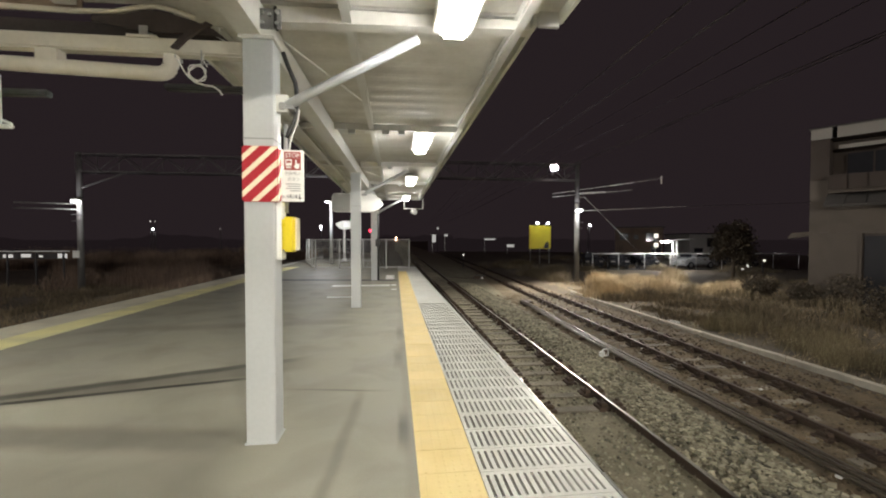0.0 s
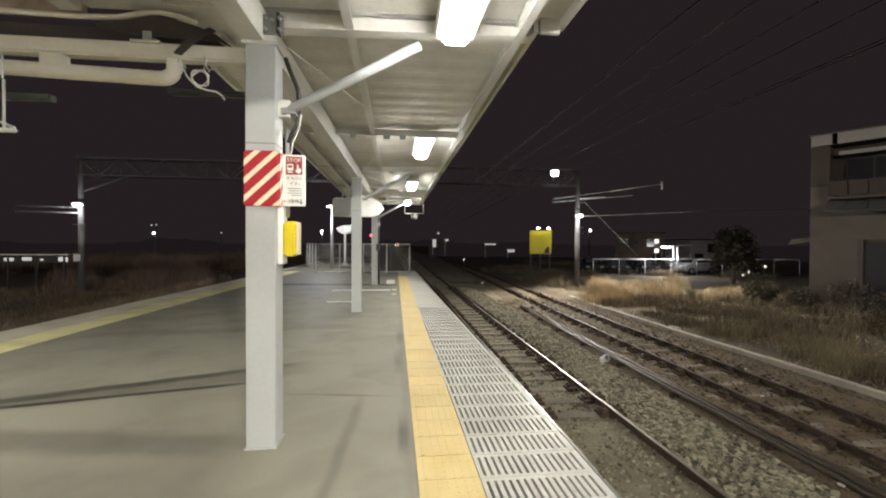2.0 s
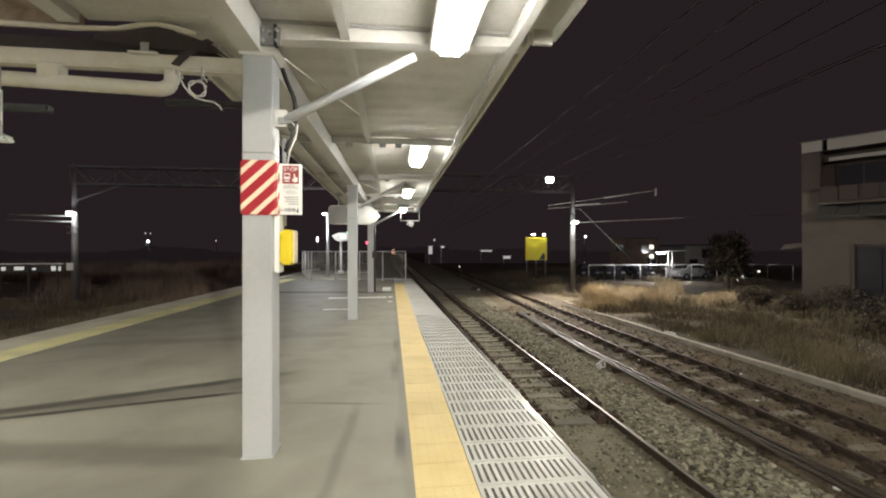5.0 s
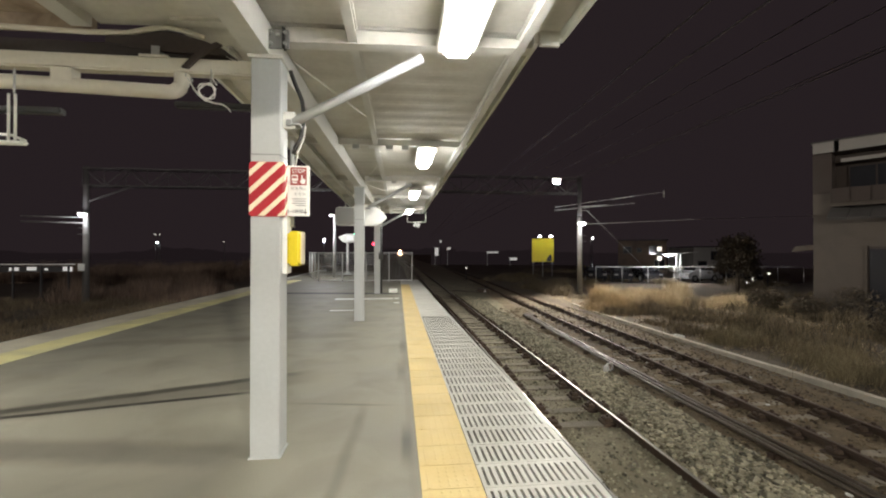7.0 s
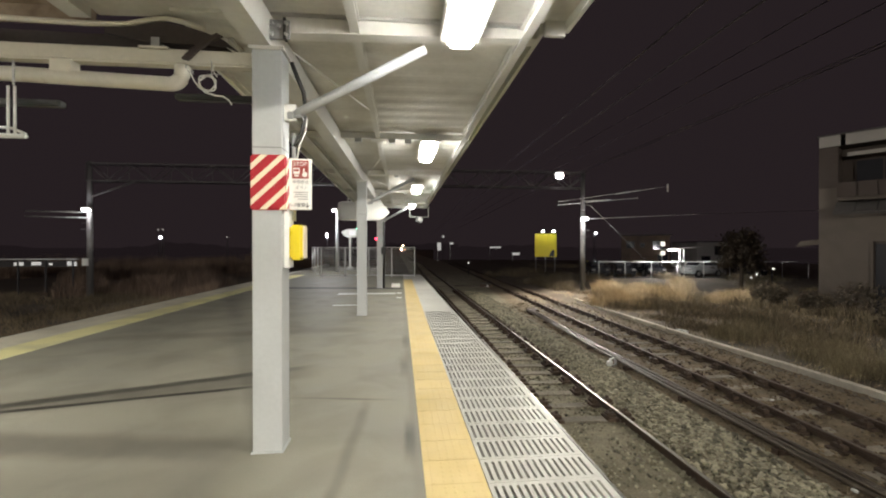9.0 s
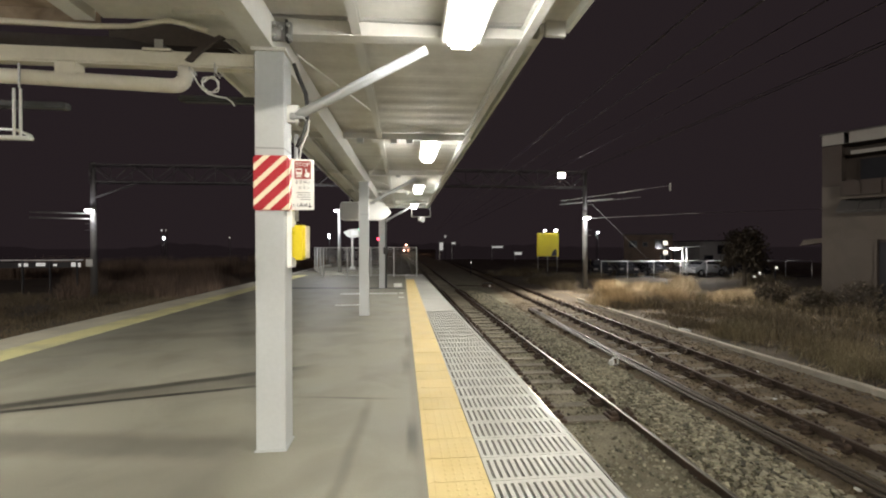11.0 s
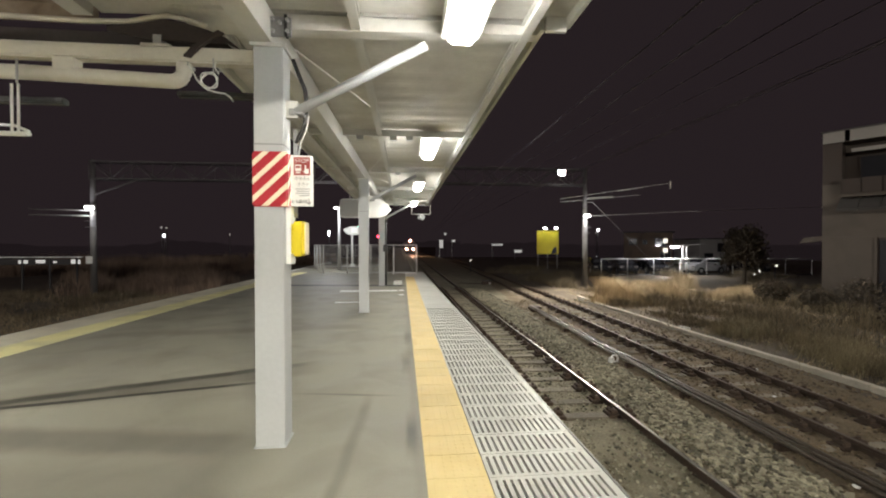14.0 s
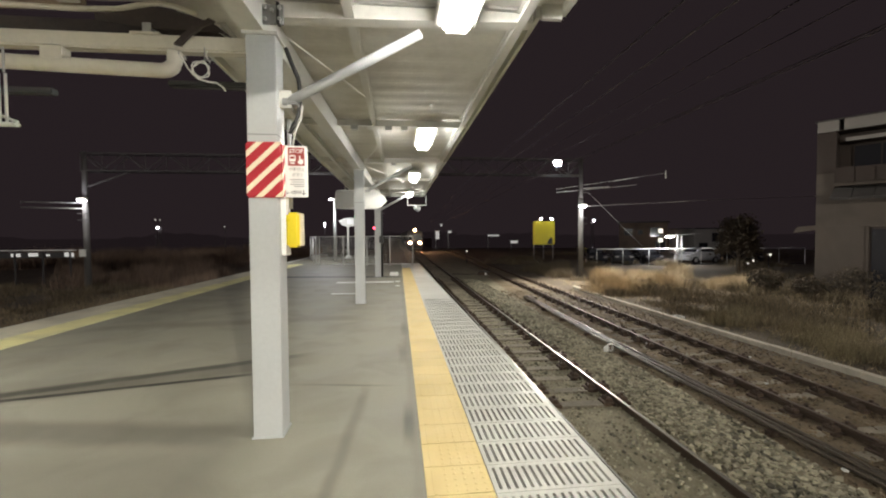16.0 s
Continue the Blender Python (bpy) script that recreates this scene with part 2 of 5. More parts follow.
M_SLATE = mat("dark_roof_tile", (0.05, 0.045, 0.043), 0.6, var=0.25, scale=3, fine=30)
M_GLASS = mat("dark_window_glass", (0.03, 0.03, 0.035), 0.08, var=0.05, bump=0)
M_CAR = mat("dark_car_paint", (0.02, 0.02, 0.024), 0.12, var=0.05, bump=0, tint=0.2)
M_CARW = mat("white_car_paint", (0.42, 0.42, 0.42), 0.15, var=0.03, bump=0)
M_TRAIN = mat("train_body_paint", (0.07, 0.065, 0.065), 0.5, metal=0.0, var=0.1)
M_LED = glow("lamp_diffuser", (1.0, 0.985, 0.93), 30.0)
M_FLOOD = glow("floodlight_lens", (0.97, 0.98, 1.0), 160.0)
M_SMALL = glow("small_lamp_glow", (0.95, 0.98, 1.0), 30.0)
M_WIN = glow("lit_window", (1.0, 0.93, 0.80), 1.1)
M_DIMWIN = glow("dim_lit_panel", (0.95, 0.93, 0.88), 0.35)
M_YSIGN = mat("yellow_board", (0.75, 0.62, 0.02), 0.5, var=0.08)
M_HEAD = glow("headlight", (1.0, 0.55, 0.30), 1500.0)
# orange disc that paints the glow around each headlight
M_HALO = glow("headlight_halo", (1.0, 0.42, 0.22), 2.2)
# emission stands for night haze over the unlit distance
M_HAZE = glow("distant_haze_glow", (0.0165, 0.0117, 0.0132), 0.62, 0.0)
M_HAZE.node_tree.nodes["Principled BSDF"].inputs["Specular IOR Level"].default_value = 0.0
M_REDSIG = glow("red_signal", (1.0, 0.03, 0.08), 9.0)
M_GRNSIG = glow("green_signal", (0.05, 1.0, 0.45), 5.0)


# ---- mesh tools ----
def mesh_ob(name, verts, faces, material, parent=None, label="", smooth=False):
    me = bpy.data.meshes.new(name)
    me.from_pydata([tuple(v) for v in verts], [], [tuple(f) for f in faces])
    me.materials.append(material)
    if smooth:
        me.shade_smooth()
    ob = new(name, me)
    if parent:
        ob.parent = parent
    if label:
        ob["label"] = label
    return ob


def part(name, bm, material, parent, label="", smooth=False):
    me = bpy.data.meshes.new(name)
    bmesh.ops.recalc_face_normals(bm, faces=bm.faces)
    bm.to_mesh(me)
    bm.free()
    for m in (material if isinstance(material, (list, tuple)) else [material]):
        me.materials.append(m)
    if smooth:
        me.shade_smooth()
    ob = new(name, me)
    if parent:
        ob.parent = parent
    if label:
        ob["label"] = label
    return ob


def add_box(bm, lo, hi, bevel=0.0, m=None, slot=0):
    vs = [bm.verts.new((x, y, z)) for z in (lo[2], hi[2]) for y in (lo[1], hi[1]) for x in (lo[0], hi[0])]
    fs = [bm.faces.new([vs[i] for i in f]) for f in
          ((0, 2, 3, 1), (4, 5, 7, 6), (0, 1, 5, 4), (2, 6, 7, 3), (0, 4, 6, 2), (1, 3, 7, 5))]
    for f in fs:
        f.material_index = slot
    if bevel:
        es = {e for f in fs for e in f.edges}
        r = bmesh.ops.bevel(bm, geom=list(es), offset=bevel, segments=2, affect="EDGES")
        vs = list({v for f in r["faces"] for v in f.verts} | {v for v in vs if v.is_valid})
    if m is not None:
        bmesh.ops.transform(bm, matrix=m, verts=vs)
    return vs


def box(name, lo, hi, material, parent=None, bevel=0.0, label="", m=None):
    bm = bmesh.new()
    add_box(bm, lo, hi, bevel, m)
    return part(name, bm, material, parent, label)


def add_tube(bm, pts, r, seg=10, r2=None, cap=True):
    pts = [Vector(p) for p in pts]
    rings = []
    up = Vector((0.31, 0.17, 0.93)).normalized()
    for i, p in enumerate(pts):
        d = (pts[min(i + 1, len(pts) - 1)] - pts[max(i - 1, 0)]).normalized()
        a = d.cross(up).normalized()
        b = d.cross(a)
        k = r if r2 is None else r + (r2 - r) * i / max(1, len(pts) - 1)
        rings.append([bm.verts.new(p + (a * math.cos(2 * math.pi * j / seg) + b * math.sin(2 * math.pi * j / seg)) * k)
                      for j in range(seg)])
    for q, w in zip(rings, rings[1:]):
        for j in range(seg):
            bm.faces.new((q[j], q[(j + 1) % seg], w[(j + 1) % seg], w[j]))
    if cap:
        bm.faces.new(rings[0][::-1])
        bm.faces.new(rings[-1])


def tube(name, pts, r, material, parent=None, seg=10, label="", r2=None):
    bm = bmesh.new()
    add_tube(bm, pts, r, seg, r2)
    return part(name, bm, material, parent, label, smooth=True)


def prism(name, outline, axis, lo, hi, material, parent=None, label="", bevel=0.0, m=None):
    """An outline in the plane across axis, drawn out from lo to hi."""
    bm = bmesh.new()
    put = {"x": lambda a, b, c: (c, a, b), "y": lambda a, b, c: (a, c, b), "z": lambda a, b, c: (a, b, c)}[axis]
    q = [bm.verts.new(put(a, b, lo)) for a, b in outline]
    w = [bm.verts.new(put(a, b, hi)) for a, b in outline]
    bm.faces.new(q)
    bm.faces.new(w[::-1])
    for i in range(len(q)):
        j = (i + 1) % len(q)
        bm.faces.new((q[j], q[i], w[i], w[j]))
    if bevel:
        bmesh.ops.bevel(bm, geom=bm.edges[:], offset=bevel, segments=2, affect="EDGES")
    if m is not None:
        bmesh.ops.transform(bm, matrix=m, verts=bm.verts[:])
    return part(name, bm, material, parent, label)


def empty(name, x=0, y=0, z=0, label="", category="", group="", kind="", rz=0):
    ob = new(name)
    ob.matrix_basis = pose(x, y, z, 0, 0, rz)
    return tagged(ob, label, category, group, kind)


def lettering(name, text, size, m, material, parent):
    cu = bpy.data.curves.new(name, "FONT")
    cu.body, cu.size, cu.extrude, cu.align_x, cu.align_y = text, size, 0.0006, "CENTER", "CENTER"
    tmp = bpy.data.objects.new(name, cu)
    scene.collection.objects.link(tmp)
    me = bpy.data.meshes.new_from_object(tmp.evaluated_get(bpy.context.evaluated_depsgraph_get()))
    bpy.data.objects.remove(tmp)
    me.materials.clear()
    me.materials.append(material)
    ob = new(name, me)
    ob.matrix_basis = m
    ob.parent = parent
    return ob


# ---- lines of the place ----
GROUND = -1.30      # bed of the tracks, under a platform top at 0
RAIL_TOP = -1.10
POSTS = ((-0.972, 3.275), (-0.845, 9.44), (-0.745, 15.6))


def near_x(y):
    """Centre of the track beside the platform."""
    return float(np.interp(y, (60, 74, 115, 190), (2.89, 2.93, 2.02, 1.57)))


def far_x(y):
    """Centre of the siding, which drifts away."""
    return 6.40 + 0.033 * y


def edge_x(y):
    """The platform's edge along the near track."""
    return 1.36 - 0.0105 * max(0.0, y - 3)


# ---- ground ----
def glowing_skyline():
    """Low skyline of trees and hills, glowing faintly in the sky's colour, open where the railway passes."""
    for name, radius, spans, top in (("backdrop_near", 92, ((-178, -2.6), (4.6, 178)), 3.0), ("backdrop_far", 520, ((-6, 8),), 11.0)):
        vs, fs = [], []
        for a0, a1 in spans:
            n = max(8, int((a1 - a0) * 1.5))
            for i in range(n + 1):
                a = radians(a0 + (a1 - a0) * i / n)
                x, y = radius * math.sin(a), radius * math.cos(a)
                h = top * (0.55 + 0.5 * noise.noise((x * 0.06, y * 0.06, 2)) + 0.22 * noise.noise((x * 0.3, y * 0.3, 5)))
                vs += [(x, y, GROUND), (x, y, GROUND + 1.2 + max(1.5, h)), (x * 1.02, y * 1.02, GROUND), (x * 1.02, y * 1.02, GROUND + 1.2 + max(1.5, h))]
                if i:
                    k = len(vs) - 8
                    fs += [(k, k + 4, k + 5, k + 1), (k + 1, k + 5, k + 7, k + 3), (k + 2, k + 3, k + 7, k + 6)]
        tagged(mesh_ob(name, vs, fs, M_HAZE), "faintly glowing distant skyline backdrop under a night sky", "backdrop", kind="structure")


glowing_skyline()


def ground_sheet():
    vs, fs = [], []
    xs = [-900, -120, -40, -22, -12, -6.0, 0.8, 5.0, 8.7, 9.3, 12, 16, 24, 40, 120, 900]
    ys = [-400, -40, -12, 0, 6, 12, 18, 24, 30, 40, 60, 100, 200, 420, 1500]
    for y in ys:
        for x in xs:
            z = GROUND + (0.10 if x > 9 else 0.0)
            vs.append((x, y, z))
    w = len(xs)
    for j in range(len(ys) - 1):
        for i in range(w - 1):
            a = j * w + i
            fs.append((a, a + 1, a + 1 + w, a + w))
    tagged(mesh_ob("ground", vs, fs, M_EARTH), "dark bare earth with weeds beside the railway", "ground", kind="structure")
    # track bed, slightly heaped
    vs, fs = [], []
    rnd = random.Random(4)
    xs = np.linspace(1.0, 8.45, 46)
    ys = np.concatenate([np.arange(-6, 26, 0.16), np.arange(26, 90, 1.0), np.arange(90, 430, 10.0)])
    for y in ys:
        for x in xs:
            k = 0.026 * noise.noise((x * 2.3, y * 2.3, 0)) + 0.012 * noise.noise((x * 7, y * 7, 3))
            hump = 0.05 * math.exp(-((x - 4.25) / 0.45) ** 2)
            edge = -0.05 if x in (xs[0], xs[-1]) else 0
            vs.append((x + (0.0 if y < 60 else (near_x(y) - 2.89)), y, GROUND + 0.075 + k + hump + edge))
    w = len(xs)
    for j in range(len(ys) - 1):
        for i in range(w - 1):
            a = j * w + i
            fs.append((a, a + 1, a + 1 + w, a + w))
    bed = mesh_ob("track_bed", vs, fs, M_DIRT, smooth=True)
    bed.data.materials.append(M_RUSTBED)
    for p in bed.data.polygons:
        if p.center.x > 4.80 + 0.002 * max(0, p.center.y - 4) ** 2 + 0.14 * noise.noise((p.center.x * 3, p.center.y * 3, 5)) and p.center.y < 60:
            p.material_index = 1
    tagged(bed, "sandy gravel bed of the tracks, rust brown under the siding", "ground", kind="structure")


ground_sheet()


# ---- platform ----
def platform():
    ys = [-9, -4, 0, 3, 6, 9, 12, 15, 18, 21, 23.5]
    p = empty("platform", label="grey asphalt island platform with pale edges", category="platform", kind="structure")

    def slab(name, left, right, z0, z1, material, y_list, label=""):
        bm = bmesh.new()
        prev = None
        for y in y_list:
            l, r = left(y), right(y)
            row = [bm.verts.new(c) for c in ((l, y, z0), (r, y, z0), (r, y, z1), (l, y, z1))]
            if prev:
                for i in range(4):
                    bm.faces.new((prev[i], prev[(i + 1) % 4], row[(i + 1) % 4], row[i]))
            else:
                bm.faces.new(row)
            prev = row
        bm.faces.new(prev[::-1])
        return part(name, bm, material, p, label)

    left = lambda y: -6.67 + 0.010 * max(0, y - 6)
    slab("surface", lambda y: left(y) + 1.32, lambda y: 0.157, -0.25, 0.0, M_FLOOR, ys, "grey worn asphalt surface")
    slab("edge_slab", left, lambda y: left(y) + 0.76, -0.25, 0.0, M_EDGECONC, ys, "pale concrete edge strip")
    slab("yellow_line", lambda y: left(y) + 0.76, lambda y: left(y) + 1.32, -0.25, 0.004, M_FADED, ys, "faded yellow tactile line")
    slab("retaining_wall", lambda y: left(y) + 0.25, lambda y: left(y) + 0.6, GROUND, -0.25, M_CONC, ys)
    slab("retaining_wall", lambda y: edge_x(y) - 0.55, lambda y: edge_x(y) - 0.16, GROUND, -0.25, M_CONC, ys)
    slab("edge_bed", lambda y: 0.157, lambda y: edge_x(y) - 0.012, -0.25, -0.030, M_SLOT, ys)
    slab("nosing", lambda y: edge_x(y) - 0.012, lambda y: edge_x(y), -0.24, -0.004, M_EDGE, ys, "worn steel nosing")
    # end part behind the fence, dropping to the ground
    bm = bmesh.new()
    for lo, hi in (((-6.3, 23.5, -1.3), (-1.2, 34, -0.02)),):
        add_box(bm, lo, hi, 0.02)
    part("rear_slab", bm, M_FLOOR, p)
    box("rear_edge_slab", (-6.6, 23.5, -0.25), (-6.304, 38, 0.0), M_TILE, p)
    box("end_wall", (-1.19, 23.504, -1.3), (1.1, 23.9, -0.03), M_CONC, p)
    box("end_strip", (0.161, 20.0, -0.028), (0.46, 23.4, 0.0), M_TILE, p, label="pale end strip")
    # worn painted marks
    for lo, hi in (((-2.0, 13.55), (-0.15, 13.98)), ((-1.75, 11.0), (-0.9, 11.15)), ((-0.1, 12.5), (0.05, 12.7)), ((-0.1, 13.65), (0.05, 14.0))):
        box("painted_mark", (*lo, 0.0), (*hi, 0.003), M_SIGN, p, label="worn white painted mark")
    return p


PLATFORM = platform()
tagged(box("equipment_plinth", (-0.32, 15.8, 0), (0.0, 16.5, 0.10), M_SIGN, bevel=0.01),
       "small white concrete plinth beside the platform post", "plinth")


# ---- canopy ----
def ibeam(bm, x, z0, z1, y0, y1, w, t=0.012):
    add_box(bm, (x - w / 2, y0, z0), (x + w / 2, y1, z0 + t))
    add_box(bm, (x - w / 2, y0, z1 - t), (x + w / 2, y1, z1))
    add_box(bm, (x - t / 2, y0, z0 + t), (x + t / 2, y1, z1 - t))


def canopy():
    c = empty("platform_canopy", label="white-painted steel platform canopy with ribbed roof", category="canopy", kind="structure")
    # long main beam over the posts
    bm = bmesh.new()
    vs = []
    for y, x in ((-8, -1.24), (3.2, -1.0), (9.44, -0.86), (17.6, -0.72)):
        vs.append([bm.verts.new(q) for q in ((x - 0.10, y, 2.99), (x + 0.06, y, 2.99), (x + 0.06, y, 3.22), (x - 0.10, y, 3.22))])
    for a, b in zip(vs, vs[1:]):
        for i in range(4):
            bm.faces.new((a[i], a[(i + 1) % 4], b[(i + 1) % 4], b[i]))
    bm.faces.new(vs[0])
    bm.faces.new(vs[-1][::-1])
    part("main_beam", bm, M_WHITE, c)
    # purlins along the roof
    for x0, x1, y0, y1 in ((-0.42, -0.29, -8, 17.4), (-1.50, -1.38, 3.6, 17.4), (0.98, 0.98, -8, 17.4)):
        bm = bmesh.new()
        ibeam(bm, 0, 3.14, 3.245, y0, y1, 0.07)
        bmesh.ops.transform(bm, matrix=Matrix.Translation(((x0 + x1) / 2, 0, 0)) @ pose(0, 0, 0, 0, 0, -math.degrees(math.atan2(x1 - x0, y1 - y0))), verts=bm.verts[:])
        part("purlin", bm, M_WHITE, c)
    # cross beams that carry the roof at the posts, tapering outward
    for px, py in POSTS:
        for s, far in ((1, 1.08), (-1, -1.22 if py < 4 else -1.62)):
            bm = bmesh.new()
            x0 = px + s * 0.12
            q = [bm.verts.new(v) for v in ((x0, py - 0.06, 3.12), (far, py - 0.06, 3.17), (far, py - 0.06, 3.24), (x0, py - 0.06, 3.24),
                                          (x0, py + 0.06, 3.12), (far, py + 0.06, 3.17), (far, py + 0.06, 3.24), (x0, py + 0.06, 3.24))]
            for f in ((0, 1, 2, 3), (7, 6, 5, 4), (0, 4, 5, 1), (3, 2, 6, 7), (0, 3, 7, 4), (1, 5, 6, 2)):
                bm.faces.new([q[i] for i in f])
            part("cross_beam", bm, M_ROOF, c)
    for py in (6.35, 12.5):
        box("cross_beam", (-1.6, py - 0.03, 3.15), (1.06, py + 0.03, 3.24), M_WHITE, c)
    # splice plates where the purlins are bolted to the cross beams
    for x, y in ((-0.345, 6.35), (-0.33, 9.44), (-0.305, 12.5)):
        box("splice_plate", (x - 0.09, y - 0.10, 3.125), (x + 0.09, y + 0.10, 3.138), M_WHITE, c)
    # junction boxes and a thin conduit under the cross beams
    for x, y in ((-0.12, 6.35), (0.12, 6.35), (-0.62, 6.35), (-0.08, 9.44), (0.16, 12.5), (-0.55, 12.5)):
        box("junction_box", (x - 0.05, y - 0.045, 3.09), (x + 0.05, y + 0.045, 3.148), M_GALV, c, bevel=0.004)
    # diagonal wind bracing rods
    for a, b in (((-0.86, 3.5, 3.10), (-0.31, 5.2, 3.16)), ((-0.74, 9.3, 3.10), (-0.30, 7.6, 3.16)), ((-0.74, 9.6, 3.10), (-0.29, 11.3, 3.16)),
                 ((-0.62, 15.5, 3.10), (-0.28, 13.8, 3.16))):
        tube("bracing_rod", (a, b), 0.008, M_WHITE, c, 6)
    # ribbed roof sheets: narrow one beyond the first post, wide one over the camera
    def sheet(x0, x1, y0, y1, z, pitch, material, name):
        bm = bmesh.new()
        n = int((y1 - y0) / pitch)
        prev = None
        for i in range(n * 4 + 1):
            y = y0 + (y1 - y0) * i / (n * 4)
            dz = (0.0, 0.0, 0.006, 0.006)[i % 4]
            row = [bm.verts.new((x0, y, z + dz)), bm.verts.new((x1, y, z + dz + 0.03)), bm.verts.new((x1, y, z + 0.06 + dz)), bm.verts.new((x0, y, z + 0.06 + dz))]
            if prev:
                for k in range(4):
                    bm.faces.new((prev[k], prev[(k + 1) % 4], row[(k + 1) % 4], row[k]))
            else:
                bm.faces.new(row)
            prev = row
        bm.faces.new(prev[::-1])
        return part(name, bm, material, c)
    sheet(-1.68, 1.10, 3.24, 17.6, 3.25, 0.30, M_ROOF, "roof_sheet")
    sheet(-1.14, 1.30, -8.5, 3.21, 3.262, 0.30, M_ROOF, "roof_sheet")
    sheet(-2.24, -1.145, -8.5, 3.37, 3.255, 0.30, M_ROOF, "roof_sheet")
    # fascias
    box("fascia", (1.10, 3.2, 3.20), (1.135, 17.6, 3.38), M_WHITE, c)
    box("fascia", (-1.715, 3.6, 3.17), (-1.68, 17.6, 3.38), M_WHITE, c)
    box("fascia", (1.30, -8.5, 3.22), (1.335, 3.2, 3.42), M_WHITE, c)
    box("fascia", (1.137, 3.165, 3.18), (1.298, 3.2, 3.40), M_WHITE, c)
    box("fascia", (-1.7, 17.6, 3.17), (1.12, 17.63, 3.38), M_WHITE, c)
    return c


canopy()


def wide_roof():
    """The wider roof over the stairs side, seen from below, that ends above the first post."""
    c = empty("station_roof", label="old brown-stained roof with pale beams above the platform", category="roof", kind="structure")
    box("roof_panel", (-7.2, -8.5, 3.30), (-2.25, 3.37, 3.38), M_OLDROOF, c, label="brown-stained roof panel")
    for y in (2.55, 0.6, -1.4, -3.4, -5.4):
        box("rafter", (-7.2, y - 0.05, 3.19), (-1.40, y + 0.05, 3.26), M_ROOF, c)
    for x in (-2.3, -4.4, -6.6):
        box("joist", (x - 0.07, -8.5, 3.18), (x + 0.07, 3.27, 3.298), M_WHITE, c)
    # the sagging pale edge of the roof
    bm = bmesh.new()
    add_tube(bm, [(-3.6, 3.3, 3.17), (-2.8, 3.3, 3.165), (-2.3, 3.3, 3.155), (-2.0, 3.3, 3.165), (-1.86, 3.3, 3.20), (-1.73, 3.3, 3.222),
                  (-1.6, 3.3, 3.20), (-1.46, 3.3, 3.155)], 0.020, 10)
    part("gutter_lip", bm, M_PIPE, c, "pale sagging roof edge", smooth=True)
    prism("backing_board", ((-3.6, 3.03), (-1.62, 2.99), (-1.30, 3.04), (-1.42, 3.12), (-1.6, 3.19), (-1.73, 3.20), (-1.86, 3.18), (-2.0, 3.14), (-2.3, 3.13), (-3.6, 3.14)),
          "y", 3.40, 3.43, M_BROWN, c, "dark brown backing board")
    box("eave_board", (-7.2, 3.345, 3.165), (-2.25, 3.36, 3.298), M_OLDROOF, c, label="brown eave board")
    prism("lip_underside", ((-2.15, 3.125), (-1.95, 3.145), (-1.76, 3.19), (-1.6, 3.165), (-1.45, 3.125), (-1.32, 3.075), (-1.205, 2.985),
                            (-1.30, 3.025), (-1.42, 3.03), (-1.60, 3.03), (-1.78, 3.03), (-2.0, 3.06), (-2.15, 3.085)), "y", 3.285, 3.30, M_BROWN, c, "dark torn roof lining")
    prism("bent_flap", ((-1.575, 2.885), (-1.51, 2.96), (-1.43, 3.03), (-1.33, 3.08), (-1.29, 3.06), (-1.38, 3.015), (-1.46, 2.95), (-1.53, 2.875)),
          "y", 3.19, 3.215, M_BROWN, c, "bent dark metal flap")
    return c


wide_roof()


def platform_post(x, y, rz):
    p = empty("platform_post", x, y, 0, "square white-painted steel post on the platform", "post", "canopy posts", rz=rz)
    box("shaft", (-0.105, -0.105, 0.0), (0.105, 0.105, 2.99), M_POST, p, bevel=0.006)
    box("base_plate", (-0.115, -0.115, 0.0), (0.115, 0.115, 0.012), M_POST, p)
    box("seam", (-0.1065, -0.1065, 2.245), (0.1065, 0.1065, 2.255), M_GREY, p)
    box("cap_plate", (-0.125, -0.125, 2.965), (0.125, 0.125, 2.988), M_WHITE, p)
    box("bracket", (0.10, -0.03, 2.47), (0.19, 0.03, 2.60), M_WHITE, p, bevel=0.004)
    bm = bmesh.new()
    add_tube(bm, ((0.165, 0, 2.52), (1.17, 0.0, 3.075)), 0.037, 14)
    part("strut", bm, M_POST, p, "round diagonal strut", smooth=True)
    box("pin", (0.13, -0.055, 2.485), (0.175, 0.055, 2.535), M_GREY, p, bevel=0.006)
    box("clevis", (0.15, -0.046, 2.492), (0.235, 0.046, 2.512), M_GREY, p, bevel=0.004)
    return p


for px, py in POSTS:
    platform_post(px, py, 0)


def conduit(post_x, post_y):
    """The black cable, junction and steel conduit beside the first post."""
    c = empty("cable_conduit", post_x + 0.15, post_y + 0.04, 1.3, "steel conduit with black cable fixed to the post", "conduit")
    tube("pipe", ((0.0, 0.03, 0.42), (0.0, 0.03, 1.10)), 0.016, M_GALV, c)
    tube("black_cable", ((-0.02, 0.05, 1.66), (0.02, 0.05, 1.55), (0.07, 0.05, 1.43), (0.085, 0.05, 1.3), (0.07, 0.04, 1.15), (0.03, 0.03, 1.06), (0.0, 0.03, 1.0)), 0.017, M_BLACK, c)
    tube("white_cable", ((0.10, 0.04, 1.22), (0.085, 0.04, 1.12), (0.04, 0.03, 1.0), (0.02, 0.03, 0.88)), 0.007, M_WHITE, c)
    return c


conduit(*POSTS[0])


